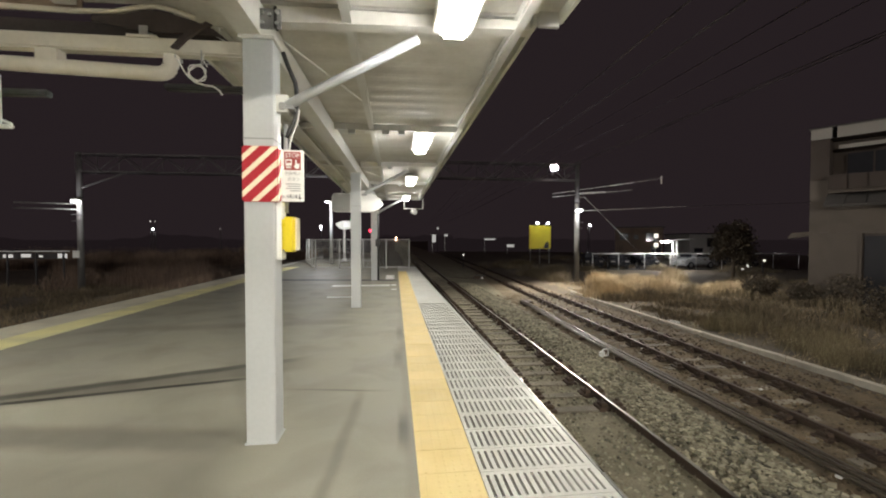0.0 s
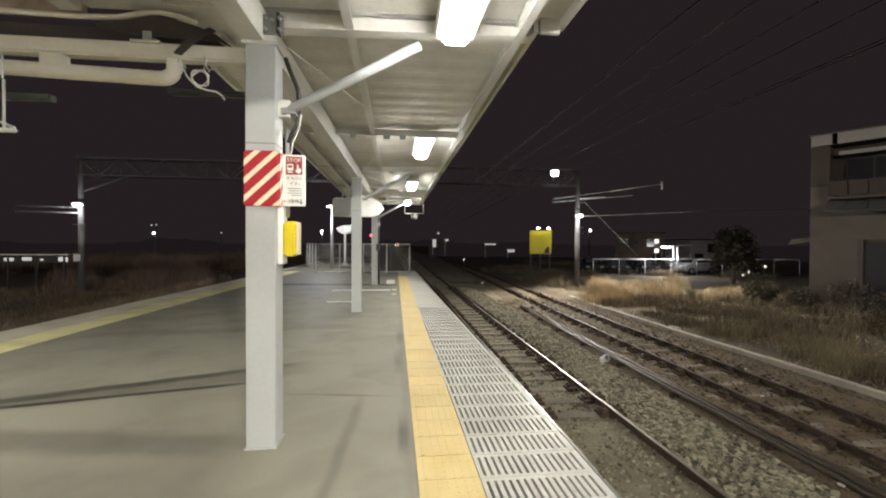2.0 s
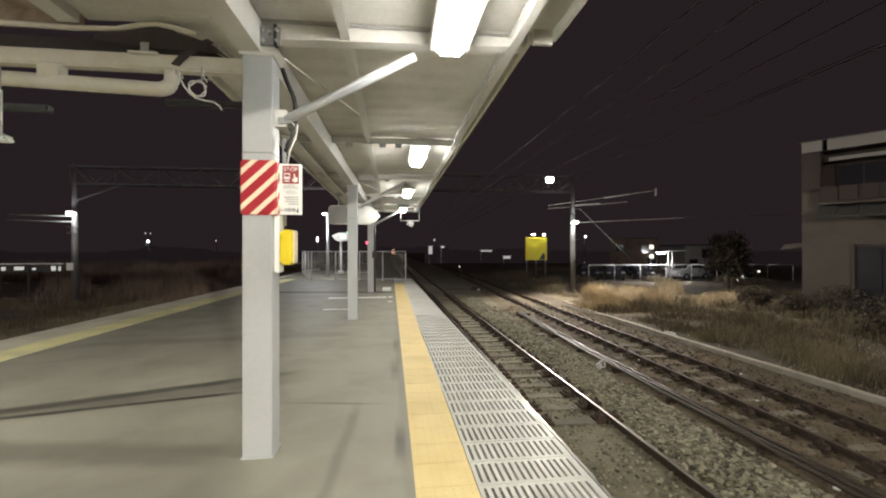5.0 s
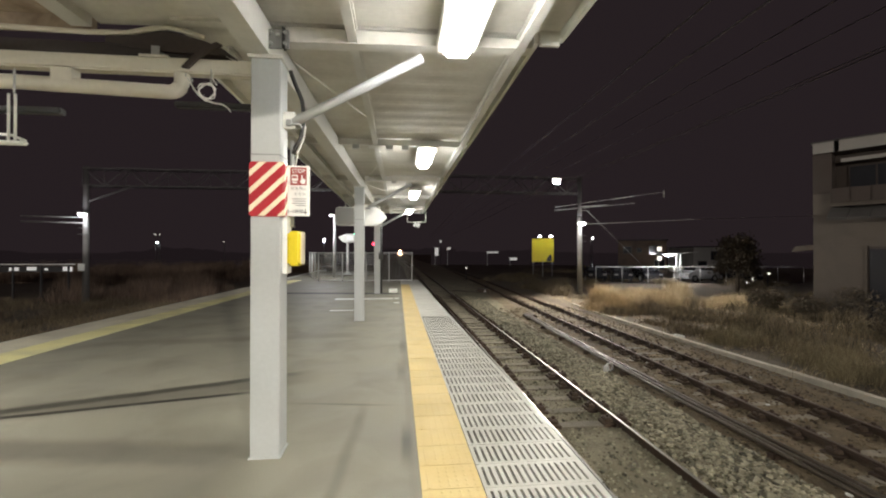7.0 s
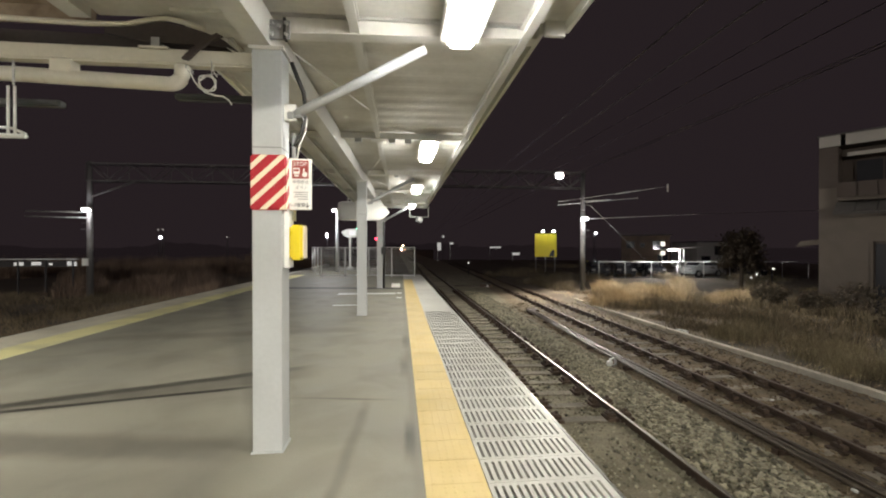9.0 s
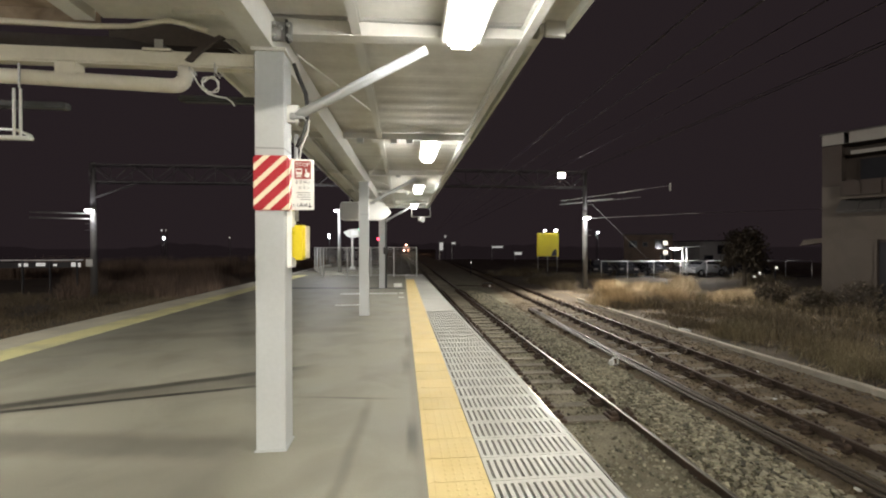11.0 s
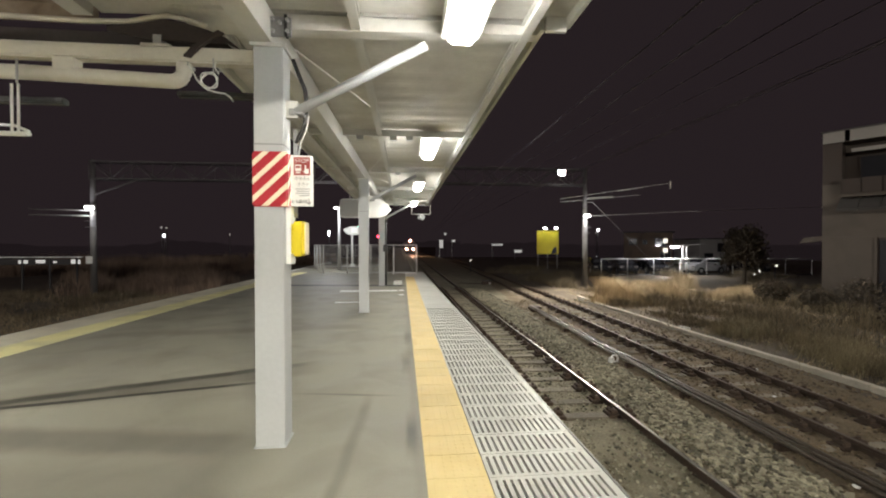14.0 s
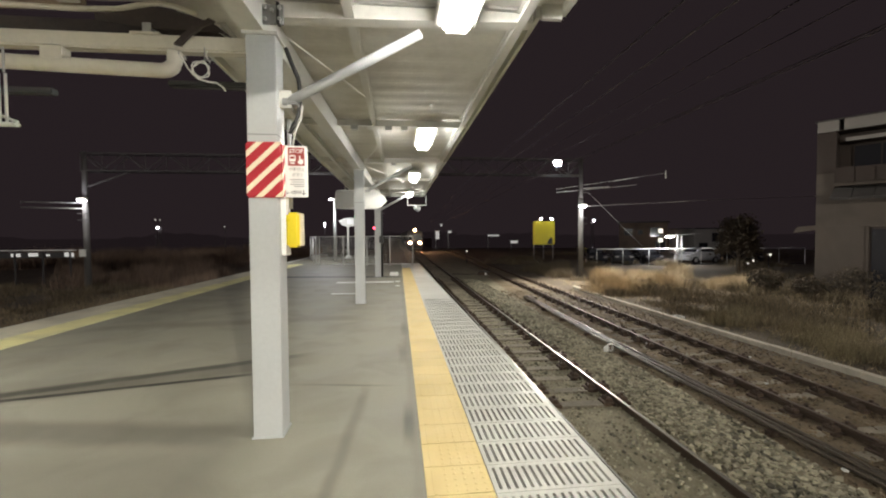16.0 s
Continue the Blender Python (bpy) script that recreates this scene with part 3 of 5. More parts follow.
def beam_clamp(x, y):
    c = empty("beam_clamp", x, y, 3.03, "dark bolted steel clamp at the post top", "clamp")
    box("plate", (-0.075, -0.012, 0.0), (0.075, 0.012, 0.14), M_GREY, c, bevel=0.004)
    for px, pz in ((-0.05, 0.03), (0.0, 0.09), (0.05, 0.03), (0.05, 0.11), (-0.05, 0.11)):
        bm = bmesh.new()
        add_tube(bm, ((px, -0.035, pz), (px, -0.012, pz)), 0.014, 6)
        part("bolt", bm, M_GALV, c)
    box("arm", (0.03, -0.03, 0.0), (0.05, 0.03, 0.15), M_BLACK, c)
    return c


beam_clamp(POSTS[0][0] + 0.10, 3.145)


def warning_band(x, y):
    """Red band with slanting cream stripes wrapped round the first post."""
    b = empty("warning_band", x + 0.006, y, 1.788, "glossy red warning band with slanting cream stripes round the post", "warning band")
    h, r, wide = 0.408, 0.121, 0.135
    bm = bmesh.new()
    add_box(bm, (-r, -r, 0), (wide, r, h), 0.012)
    part("wrap", bm, M_RED, b)

    def slant(face):
        e = 0.006
        for k in range(-5, 4):
            # the side carries the front's stripes on round the corner
            base = k * 0.13 + 0.03 + (0.0 if face == "front" else 0.232)
            out = wide if face == "front" else r
            poly = [(-r + e, base), (out - e, base + 0.232), (out - e, base + 0.279), (-r + e, base + 0.047)]
            # clip to the height of the band
            def clip(p, lim, sign):
                out = []
                for i, a in enumerate(p):
                    c = p[i - 1]
                    ia, ic = sign * (a[1] - lim) <= 0, sign * (c[1] - lim) <= 0
                    if ia != ic:
                        t = (lim - c[1]) / (a[1] - c[1])
                        out.append((c[0] + (a[0] - c[0]) * t, lim))
                    if ia:
                        out.append(a)
                return out
            poly = clip(clip(poly, h - 0.004, 1), 0.004, -1)
            if len(poly) < 3:
                continue
            if face == "front":
                prism("stripe", poly, "y", -r - 0.002, -r + 0.004, M_CREAM, b)
            else:
                prism("stripe", poly, "x", wide - 0.004, wide + 0.002, M_CREAM, b)
    slant("front")
    slant("side")
    return b


warning_band(*POSTS[0])


def stop_sign(x, y):
    s = empty("emergency_stop_sign", x, y, 1.80, "white emergency stop button sign with red pictogram block", "sign")
    box("panel", (0, 0, 0), (0.165, 0.012, 0.385), M_SIGN, s, bevel=0.003, label="white sign panel")
    box("red_block", (0.022, -0.0015, 0.235), (0.143, 0.001, 0.372), M_SIGNRED, s)
    up = lambda px, pz: pose(px, -0.0035, pz, 90, 0, 0)
    lettering("lettering", "STOP", 0.043, up(0.0825, 0.343), M_SIGN, s)
    # train and pressing pictogram
    box("pictogram", (0.032, -0.0035, 0.268), (0.078, -0.0015, 0.315), M_SIGN, s, bevel=0.0008)
    box("pictogram_window", (0.038, -0.0045, 0.288), (0.072, -0.0034, 0.305), M_SIGNRED, s)
    prism("pictogram", ((0.034, 0.25), (0.076, 0.25), (0.068, 0.262), (0.042, 0.262)), "y", -0.0035, -0.0015, M_SIGN, s)
    prism("pictogram", ((0.090, 0.262), (0.112, 0.244), (0.132, 0.25), (0.134, 0.282), (0.114, 0.285), (0.114, 0.312), (0.104, 0.312), (0.104, 0.275)), "y", -0.0035, -0.0015, M_SIGN, s)
    lettering("lettering", "非常停止", 0.030, up(0.085, 0.208), M_GREY, s)
    lettering("lettering", "ボタン", 0.030, up(0.093, 0.166), M_GREY, s)
    for i, w in enumerate((0.10, 0.09, 0.10, 0.07)):
        box("text_bar", (0.135 - w, -0.0025, 0.128 - i * 0.017), (0.140, -0.0012, 0.134 - i * 0.017), M_GREY, s)
    lettering("lettering", "3~5番線", 0.033, up(0.062, 0.034), M_INK, s)
    prism("arrow", ((0.134, 0.014), (0.152, 0.032), (0.137, 0.028), (0.137, 0.054), (0.131, 0.054), (0.131, 0.028), (0.116, 0.032)), "y", -0.0025, -0.0012, M_INK, s)
    box("bracket", (-0.02, 0.012, 0.1), (0.03, 0.03, 0.3), M_GALV, s)
    return s


stop_sign(-0.832, 3.24)


def button_box(x, y):
    b = empty("emergency_button_box", x, y, 1.36, "yellow emergency button box on a white backing strip", "button box")
    box("backing", (0.0, -0.07, 0.0), (0.035, 0.07, 0.44), M_SIGN, b, bevel=0.004, label="white backing strip")
    bm = bmesh.new()
    add_box(bm, (0.035, -0.075, 0.06), (0.132, 0.065, 0.325), 0.018)
    part("case", bm, M_YBOX, b, "glossy yellow case")
    box("cover_rim", (0.1325, -0.06, 0.07), (0.142, 0.06, 0.32), M_CREAM, b, bevel=0.004)
    return b


button_box(POSTS[0][0] + 0.1055, 3.30)


def cross_pipes():
    """Ivory pipes that run across the platform from the first post."""
    a = empty("cross_beam_pipe", 0, 3.31, 0, "long ivory square beam across the platform at the post top", "beam")
    box("beam", (-7.0, -0.05, 2.868), (-1.10, 0.05, 2.982), M_PIPE, a, bevel=0.012)
    for x in (-1.80, -3.4):
        box("clamp", (x - 0.10, -0.06, 2.975), (x + 0.10, 0.06, 2.992), M_PIPE, a)
        box("lug", (x - 0.03, -0.03, 2.992), (x + 0.03, 0.03, 3.07), M_GALV, a)
    box("hook", (-1.396, -0.058, 2.80), (-1.388, -0.051, 2.90), M_GALV, a)
    box("hook_foot", (-1.388, -0.058, 2.80), (-1.33, -0.051, 2.806), M_GALV, a)
    box("hook", (-1.60, -0.055, 2.84), (-1.57, 0.055, 2.864), M_GALV, a)
    d = empty("drain_pipe", 0, 3.29, 0, "ivory drain pipe hung below the beam", "pipe")
    pts = [(-7.0, 0, 2.80), (-2.7, 0, 2.76), (-1.72, 0, 2.73)]
    for k in range(7):
        ang = math.radians(-90 + 15 * k)
        pts.append((-1.70 + 0.085 * math.cos(ang), 0, 2.815 + 0.085 * math.sin(ang)))
    pts.append((-1.612, 0, 2.865))
    bm = bmesh.new()
    add_tube(bm, pts, 0.052, 16)
    part("pipe", bm, M_PIPE, d, smooth=True)
    for x in (-2.42, -3.6):
        box("hanger", (x - 0.07, -0.045, 2.77), (x + 0.07, 0.045, 2.864), M_PIPE, d)
    for x in (-2.71, -4.1):
        bm = bmesh.new()
        add_tube(bm, ((x, -0.06, 2.66), (x + 0.005, -0.065, 2.74), (x, -0.06, 2.83)), 0.008, 6)
        part("strap", bm, M_GALV, d)


cross_pipes()


def coiled_cable():
    c = empty("coiled_cable", -1.43, 3.27, 2.74, "loose coil of white cable hanging below the beam", "cable")
    bm = bmesh.new()
    pts = []
    for k in range(44):
        a = 2 * math.pi * k / 16
        r = 0.058 + 0.006 * math.sin(k * 1.3)
        pts.append((r * math.cos(a) + 0.002 * k / 16, 0.012 * math.sin(k * 0.7), r * math.sin(a)))
    add_tube(bm, pts, 0.0055, 6)
    add_tube(bm, ((-0.165, 0, 0.13), (-0.12, 0, 0.07), (-0.09, 0, 0.01), (-0.06, 0, -0.03), (-0.02, 0.01, -0.065), (0.05, 0.01, -0.085), (0.11, 0.01, -0.092), (0.15, 0.01, -0.12), (0.17, 0.01, -0.15)), 0.006, 6)
    add_tube(bm, ((0.07, 0, 0.05), (0.04, 0, 0.10), (0.06, 0, 0.17)), 0.005, 6)
    part("cable", bm, M_SIGN, c, smooth=True)
    bm = bmesh.new()
    add_box(bm, (-0.25, 0.03, -0.115), (0.33, 0.10, -0.07), 0.01)
    part("tray", bm, M_BLACK, c, "dark cable tray")
    return c


coiled_cable()


def hanging_frame():
    """The white bracket of a sign hung from the pipe."""
    h = empty("hanging_bracket", -2.765, 3.28, 2.3, "white hanging bracket with rounded foot below the pipe", "bracket")
    for x in (-0.022, 0.022):
        tube("rod", ((x, 0, 0.03), (x, 0, 0.37)), 0.0085, M_SIGN, h, 8)
    box("foot", (-0.25, -0.02, 0.0), (0.095, 0.03, 0.028), M_SIGN, h, bevel=0.010)
    tube("stay", ((-0.25, 0.03, 0.09), (-0.02, 0.02, 0.075), (0.09, 0.0, 0.03)), 0.010, M_SIGN, h, 8)
    box("tray", (-0.3, 0.02, 0.245), (0.30, 0.09, 0.29), M_BLACK, h, bevel=0.008)
    return h


hanging_frame()


# ---- platform lamps ----
def strip_light(x, y, z):
    l = empty("strip_light", x, y, z, "long white platform strip light, lit, under the canopy", "ceiling light", "canopy lights")
    bm = bmesh.new()
    add_box(bm, (-0.16, -0.66, 0.06), (0.16, 0.66, 0.13), 0.012)
    part("housing", bm, M_WHITE, l)
    bm = bmesh.new()
    add_box(bm, (-0.10, -0.63, -0.005), (0.10, 0.63, 0.062), 0.025)
    part("diffuser", bm, M_LED, l, "glowing white diffuser")
    for s in (-0.45, 0.45):
        tube("hanger", ((0, s, 0.13), (0, s, 0.20)), 0.012, M_WHITE, l, 6)
    return l


def area_lamp(x, y, z, power, sx, sy, colour=(1.0, 0.98, 0.935), spread=180):
    d = bpy.data.lights.new("lamp_light", "AREA")
    d.shape, d.size, d.size_y, d.energy, d.color = "RECTANGLE", sx, sy, power, colour
    d.spread = radians(spread)
    o = new("lamp_light", d)
    o.matrix_basis = pose(x, y, z)
    return o


def bare_light(x, y, z, power):
    """The light that a glowing diffuser throws to all sides."""
    d = bpy.data.lights.new("diffuser_light", "POINT")
    d.energy, d.shadow_soft_size, d.color = power, 0.14, (1.0, 0.985, 0.945)
    o = new("diffuser_light", d)
    o.matrix_basis = pose(x, y, z)
    return o


for y in (-6.2, -1.9, 2.55, 6.85, 11.3, 15.9):
    strip_light(0.46, y, 3.04)
    k = 0.3 if y < 0 else 0.75 if y < 3 else 1.1  # near and unseen rear lamps turned down to balance the floor's brightness
    area_lamp(0.46, y, 3.02, 14 * k, 0.17, 1.2)
    bare_light(0.46, y, 2.97, 34 * k)
# unseen left row, added to light the far-left floor
for y in (-5.5, -1.6, 2.7):
    strip_light(-6.1, y, 3.06)
    k = 0.15 if y < 0 else 1.2
    area_lamp(-6.1, y, 3.04, 115 * k, 0.17, 1.2)
    bare_light(-6.1, y, 2.97, 165 * k)


def hanging_sign():
    """White sign with rounded and pointed ends hung between the posts."""
    s = empty("hanging_sign", -1.05, 12.3, 2.3, "white hanging platform sign with a pointed end", "sign")
    prism("panel", ((-0.73, 0.06), (-0.66, 0.0), (0.42, 0.0), (0.60, 0.08), (0.75, 0.24), (0.62, 0.42), (0.42, 0.54), (-0.66, 0.54), (-0.73, 0.47)), "y", -0.09, 0.09, M_SIGN, s, bevel=0.02)
    for x in (-0.45, 0.35):
        tube("hanger", ((x, 0, 0.53), (x, 0, 0.86)), 0.014, M_WHITE, s, 8)
    prism("grey_face", ((-0.72, 0.08), (-0.65, 0.02), (-0.20, 0.02), (-0.20, 0.52), (-0.65, 0.52), (-0.72, 0.46)), "y", -0.097, -0.0905, M_DIM, s, "dim grey face")
    box("light_strip", (-0.19, -0.10, 0.06), (-0.165, -0.0905, 0.48), M_SIGN, s)
    return s


hanging_sign()


def sign_frame():
    f = empty("empty_sign_frame", 0.85, 16.9, 2.55, "thin white sign frame hung at the canopy's end", "frame")
    for a, b in (((-0.45, 0, 0.2), (-0.45, 0, 0.62)), ((0.3, 0, 0.2), (0.3, 0, 0.62)), ((-0.45, 0, 0.2), (0.3, 0, 0.2))):
        tube("bar", (a, b), 0.014, M_WHITE, f, 8)
    box("loudspeaker", (-0.20, -0.1, -0.05), (0.02, 0.12, 0.14), M_GREY, f, bevel=0.02, m=pose(0, 0, 0, 0, 25, 20))
    return f


sign_frame()
tagged(box("post_switch_box", (-0.69, 15.44, 1.26), (-0.52, 15.492, 1.52), M_BLACK, bevel=0.01), "small black switch box on the far post", "switch box")
tagged(tube("black_downpipe", ((-0.60, 15.60, 0), (-0.60, 15.60, 2.9)), 0.035, M_BLACK), "black downpipe beside the far post", "pipe")


# ---- end fence ----
def fence_panel(name, a, b, h, label, posts=3, mesh=0.07, group="end fence panels", mat_=None, rail=0.02, wire_mat=None):
    a, b = Vector(a), Vector(b)
    mat_ = mat_ or M_FENCE
    f = empty(name, a.x, a.y, a.z, label, "fence", group, rz=math.degrees(math.atan2(b.y - a.y, b.x - a.x)))
    n = (b - a).length
    for i in range(posts):
        x = n * i / (posts - 1)
        tube("post", ((x, 0, 0), (x, 0, h + 0.03)), 0.028, mat_, f, 8)
    for z in (0.08, h):
        tube("rail", ((0, 0, z), (n, 0, z)), rail, mat_ if z > 0.5 else wire_mat or mat_, f, 6)
    bm = bmesh.new()
    k = int(n / mesh)
    for i in range(1, k):
        x = n * i / k
        add_box(bm, (x - 0.002, -0.002, 0.08), (x + 0.002, 0.002, h))
    for z in [0.08 + 0.12 * q for q in range(1, 12)]:
        if z < h:
            add_box(bm, (0, -0.002, z), (n, 0.002, z + 0.004))
    part("wire_mesh", bm, wire_mat or mat_, f)
    return f


for a, b, n in (((-4.03, 21.9, 0), (-1.6, 21.7, 0), 3), ((-1.6, 21.7, 0), (0.75, 21.45, 0), 3), ((-5.7, 27.9, 0), (-4.03, 21.9, 0), 4), ((-5.6, 28.1, 0), (-1.3, 28.3, 0), 4)):
    fence_panel("end_fence_panel", a, b, 1.5, "galvanised mesh fence panel closing the platform end", n, 0.07 if a[1] < b[1] + 1 and b[1] < 22 and a[1] < 23 else 0.3)


def lamp_post(x, y, z, h, name="lamp_post", label="galvanised lamp post with a small lit lamp", arm=-0.2, r=0.08, glow_mat=None):
    p = empty(name, x, y, z, label, "lamp post", "lamp posts")
    tube("pole", ((0, 0, 0), (0, 0, h)), r, M_GALV, p, 10, r2=r * 0.7)
    tube("arm", ((0, 0, h - 0.12), (arm, 0, h - 0.02)), 0.03, M_GALV, p, 8)
    box("lamp_head", (min(0, arm) * 1.3 - 0.02, -0.10, h - 0.02), (max(0, arm) * 1.3 + 0.02, 0.10, h + 0.03), M_WHITE, p, bevel=0.02)
    box("lens", (arm - 0.10, -0.08, h - 0.065), (arm + 0.08, 0.08, h - 0.018), glow_mat or M_SMALL, p, bevel=0.015, label="glowing lamp lens")
    return p


lamp_post(-3.8, 25.8, 0, 3.8, r=0.11)


def point_light(name, x, y, z, power, size=0.12, colour=(0.97, 0.98, 1.0)):
    d = bpy.data.lights.new(name, "POINT")
    d.energy, d.shadow_soft_size, d.color = power, size, colour
    o = new(name, d)
    o.matrix_basis = pose(x, y, z)
    return o


point_light("lamp_post_light", -4.3, 24.7, 3.45, 430)


def monitor_stand(x, y):
    s = empty("monitor_stand", x, y, 0, "white equipment box on a white pole behind the fence", "equipment box")
    tube("pole", ((0, 0, 0), (0, 0, 2.2)), 0.075, M_SIGN, s, 10)
    tube("base", ((0, 0, 0), (0, 0, 0.22)), 0.28, M_SIGN, s, 14, r2=0.12)
    prism("case", ((-0.6, 0.42), (-0.1, 0.62), (0.45, 0.62), (0.5, 0.1), (-0.05, 0.0), (-0.35, 0.12)), "y", -0.25, 0.25, M_SIGN, s, bevel=0.03, m=pose(0, 0, 2.15))
    box("panel_face", (-0.02, -0.262, 2.35), (0.38, -0.252, 2.65), M_DIMWIN, s)
    return s


monitor_stand(-3.4, 29.0)


# ---- tracks ----
HEAD = ((-0.031, -0.006), (-0.027, 0.0005), (-0.018, 0.004), (0.0, 0.006), (0.018, 0.004), (0.027, 0.0005), (0.031, -0.006))
WEB = ((-0.028, 0.0), (0.028, 0.0), (0.033, -0.008), (0.033, -0.036), (0.009, -0.05), (0.009, -0.125), (0.06, -0.14), (0.06, -0.15), (-0.06, -0.15), (-0.06, -0.14),
       (-0.009, -0.125), (-0.009, -0.05), (-0.033, -0.036), (-0.033, -0.008))


def sweep(name, outline, line, ys, material, parent, z=RAIL_TOP, label=""):
    bm = bmesh.new()
    prev = None
    for y in ys:
        x = line(y)
        row = [bm.verts.new((x + a, y, z + b)) for a, b in outline]
        if prev:
            for i in range(len(row)):
                j = (i + 1) % len(row)
                bm.faces.new((prev[i], prev[j], row[j], row[i]))
        else:
            bm.faces.new(row)
        prev = row
    bm.faces.new(prev[::-1])
    return part(name, bm, material, parent, label)


LONG = [-8, 0, 6, 12, 20, 30, 45, 60, 75, 90, 110, 130, 150, 170, 190, 215, 260, 320, 420]


def railway(name, line, ys, head, label):
    t = empty(name, label=label, category="railway track", group="tracks", kind="structure")
    for s in (-0.5665, 0.5665):
        sweep("rail_web", WEB, lambda y, s=s: line(y) + s, ys, M_RUST, t, label="rusty brown rail")
        sweep("rail_head", HEAD, lambda y, s=s: line(y) + s, ys, head, t, label="shiny worn rail head").data.shade_smooth()
    return t


TRACK_1 = railway("track", near_x, LONG, M_RAIL, "narrow-gauge railway track with polished rails")
TRACK_2 = railway("track", far_x, [-8, 0, 6, 12, 20, 30, 40, 55, 75], M_DULLRAIL, "rusty siding track with dull rails")
TRACK_3 = railway("track", lambda y: -8.2 + 0.010 * y, [-8, 0, 10, 25, 45, 90], M_DULLRAIL, "dark railway track beyond the platform")


def sleeper_mesh():
    bm = bmesh.new()
    add_box(bm, (-1.0, -0.105, -0.14), (1.0, 0.105, 0.0), 0.012)
    me = bpy.data.meshes.new("sleeper")
    bmesh.ops.recalc_face_normals(bm, faces=bm.faces)
    bm.to_mesh(me)
    bm.free()
    me.materials.append(M_SLEEPER)
    return me


def clip_mesh():
    bm = bmesh.new()
    add_box(bm, (-0.095, -0.125, -0.02), (0.095, 0.125, 0.035), 0.008)
    add_box(bm, (-0.06, -0.085, 0.035), (0.06, 0.085, 0.10), 0.015)
    add_box(bm, (-0.018, -0.018, 0.095), (0.018, 0.018, 0.14))
    me = bpy.data.meshes.new("rail_clip")
    bmesh.ops.recalc_face_normals(bm, faces=bm.faces)
    bm.to_mesh(me)
    bm.free()
    me.materials.append(M_RUST)
    return me


def sleepers(track, line, y0, y1, pitch, z, clips=True):
    sm, cm = sleeper_mesh(), clip_mesh()
    rnd = random.Random(7)
    y = y0
    while y < y1:
        o = new("sleeper", sm)
        o.matrix_basis = pose(line(y) + rnd.uniform(-0.03, 0.03), y + rnd.uniform(-0.02, 0.02), z + rnd.uniform(-0.008, 0.012), 0, 0, rnd.uniform(-1, 1))
        o.parent = track
        if clips:
            for s in (-0.5665, 0.5665):
                for k in (-0.125, 0.125):
                    c = new("rail_clip", cm)
                    c.matrix_basis = pose(s + k, 0, 0.0, 0, 0, 0)
                    c.parent = o
        y += pitch


sleepers(TRACK_1, near_x, -5.7, 6.2, 0.6, RAIL_TOP - 0.142, False)
sleepers(TRACK_1, near_x, 6.3, 26, 0.6, RAIL_TOP - 0.098)
sleepers(TRACK_1, near_x, 26, 80, 0.6, RAIL_TOP - 0.11, False)
sleepers(TRACK_2, far_x, -6.8, 26, 0.62, RAIL_TOP - 0.115)
sleepers(TRACK_3, lambda y: -8.2 + 0.010 * y, 3, 40, 0.62, RAIL_TOP - 0.14, False)


def rods():
    """Signal rods beside the siding, on small stools."""
    g = empty("signal_rodding", label="three long dark steel rods running beside the track", category="rodding", kind="structure")
    for k in (-0.11, 0.0, 0.11):
        bm = bmesh.new()
        add_tube(bm, [(5.10 + k + 0.0022 * max(0, y - 4) ** 2 * 0.9, y, RAIL_TOP - 0.01 + 0.008 * math.sin(y * 2 + k * 30)) for y in np.arange(-4, 17.5, 0.75)], 0.030, 8)
        part("rod", bm, M_ROD, g, smooth=True)
    for y in np.arange(1.2, 17, 1.9):
        x = 5.10 + 0.0022 * max(0, y - 4) ** 2 * 0.9
        box("stool", (x - 0.18, y - 0.05, GROUND), (x + 0.18, y + 0.05, RAIL_TOP - 0.045), M_RUST, g, bevel=0.005)
    box("end_crank", (5.35, 16.7, GROUND), (5.75, 17.3, RAIL_TOP + 0.02), M_RUST, g, bevel=0.02)


rods()
def marker_block(x, y, s):
    """Open white box with thick sides."""
    bm = bmesh.new()
    a, b, t, z0, z1 = 0.11 * s, 0.21 * s, 0.026, GROUND, RAIL_TOP - 0.03
    add_box(bm, (-a, -b, z0), (a, -b + t, z1), 0.008)
    add_box(bm, (-a, b - t, z0), (a, b, z1), 0.008)
    add_box(bm, (-a, -b + t + 0.001, z0), (-a + t, b - t - 0.001, z1 - 0.004), 0.008)
    add_box(bm, (a - t, -b + t + 0.001, z0), (a, b - t - 0.001, z1 - 0.004), 0.008)
    o = part("marker_block", bm, M_SIGN, None)
    o.matrix_basis = pose(x, y, 0, 0, 0, 4)
    return tagged(o, "small open white concrete box beside the track", "marker block", "marker blocks")




def cable_hoop(x, y):
    """Bent white pipe guard standing on a small white foot."""
    h = empty("cable_hoop", x, y, GROUND + 0.08, "small white bent pipe hoop on a block beside the rods", "hoop", rz=38)
    pts = [(-0.15, 0, 0.0), (-0.16, 0, 0.12), (-0.13, 0, 0.18), (-0.06, 0, 0.20), (0.08, 0, 0.185), (0.15, 0, 0.15), (0.17, 0, 0.09), (0.15, 0, 0.0)]
    tube("pipe", pts, 0.022, M_SIGN, h, 10)
    tube("lower_bar", ((-0.15, 0, 0.035), (0.15, 0, 0.035)), 0.018, M_SIGN, h, 8)
    box("foot", (-0.21, -0.05, 0.0), (-0.10, 0.05, 0.17), M_SIGN, h, bevel=0.012)
    return h


cable_hoop(4.84, 9.05)
marker_block(9.0, 12.45, 0.8)


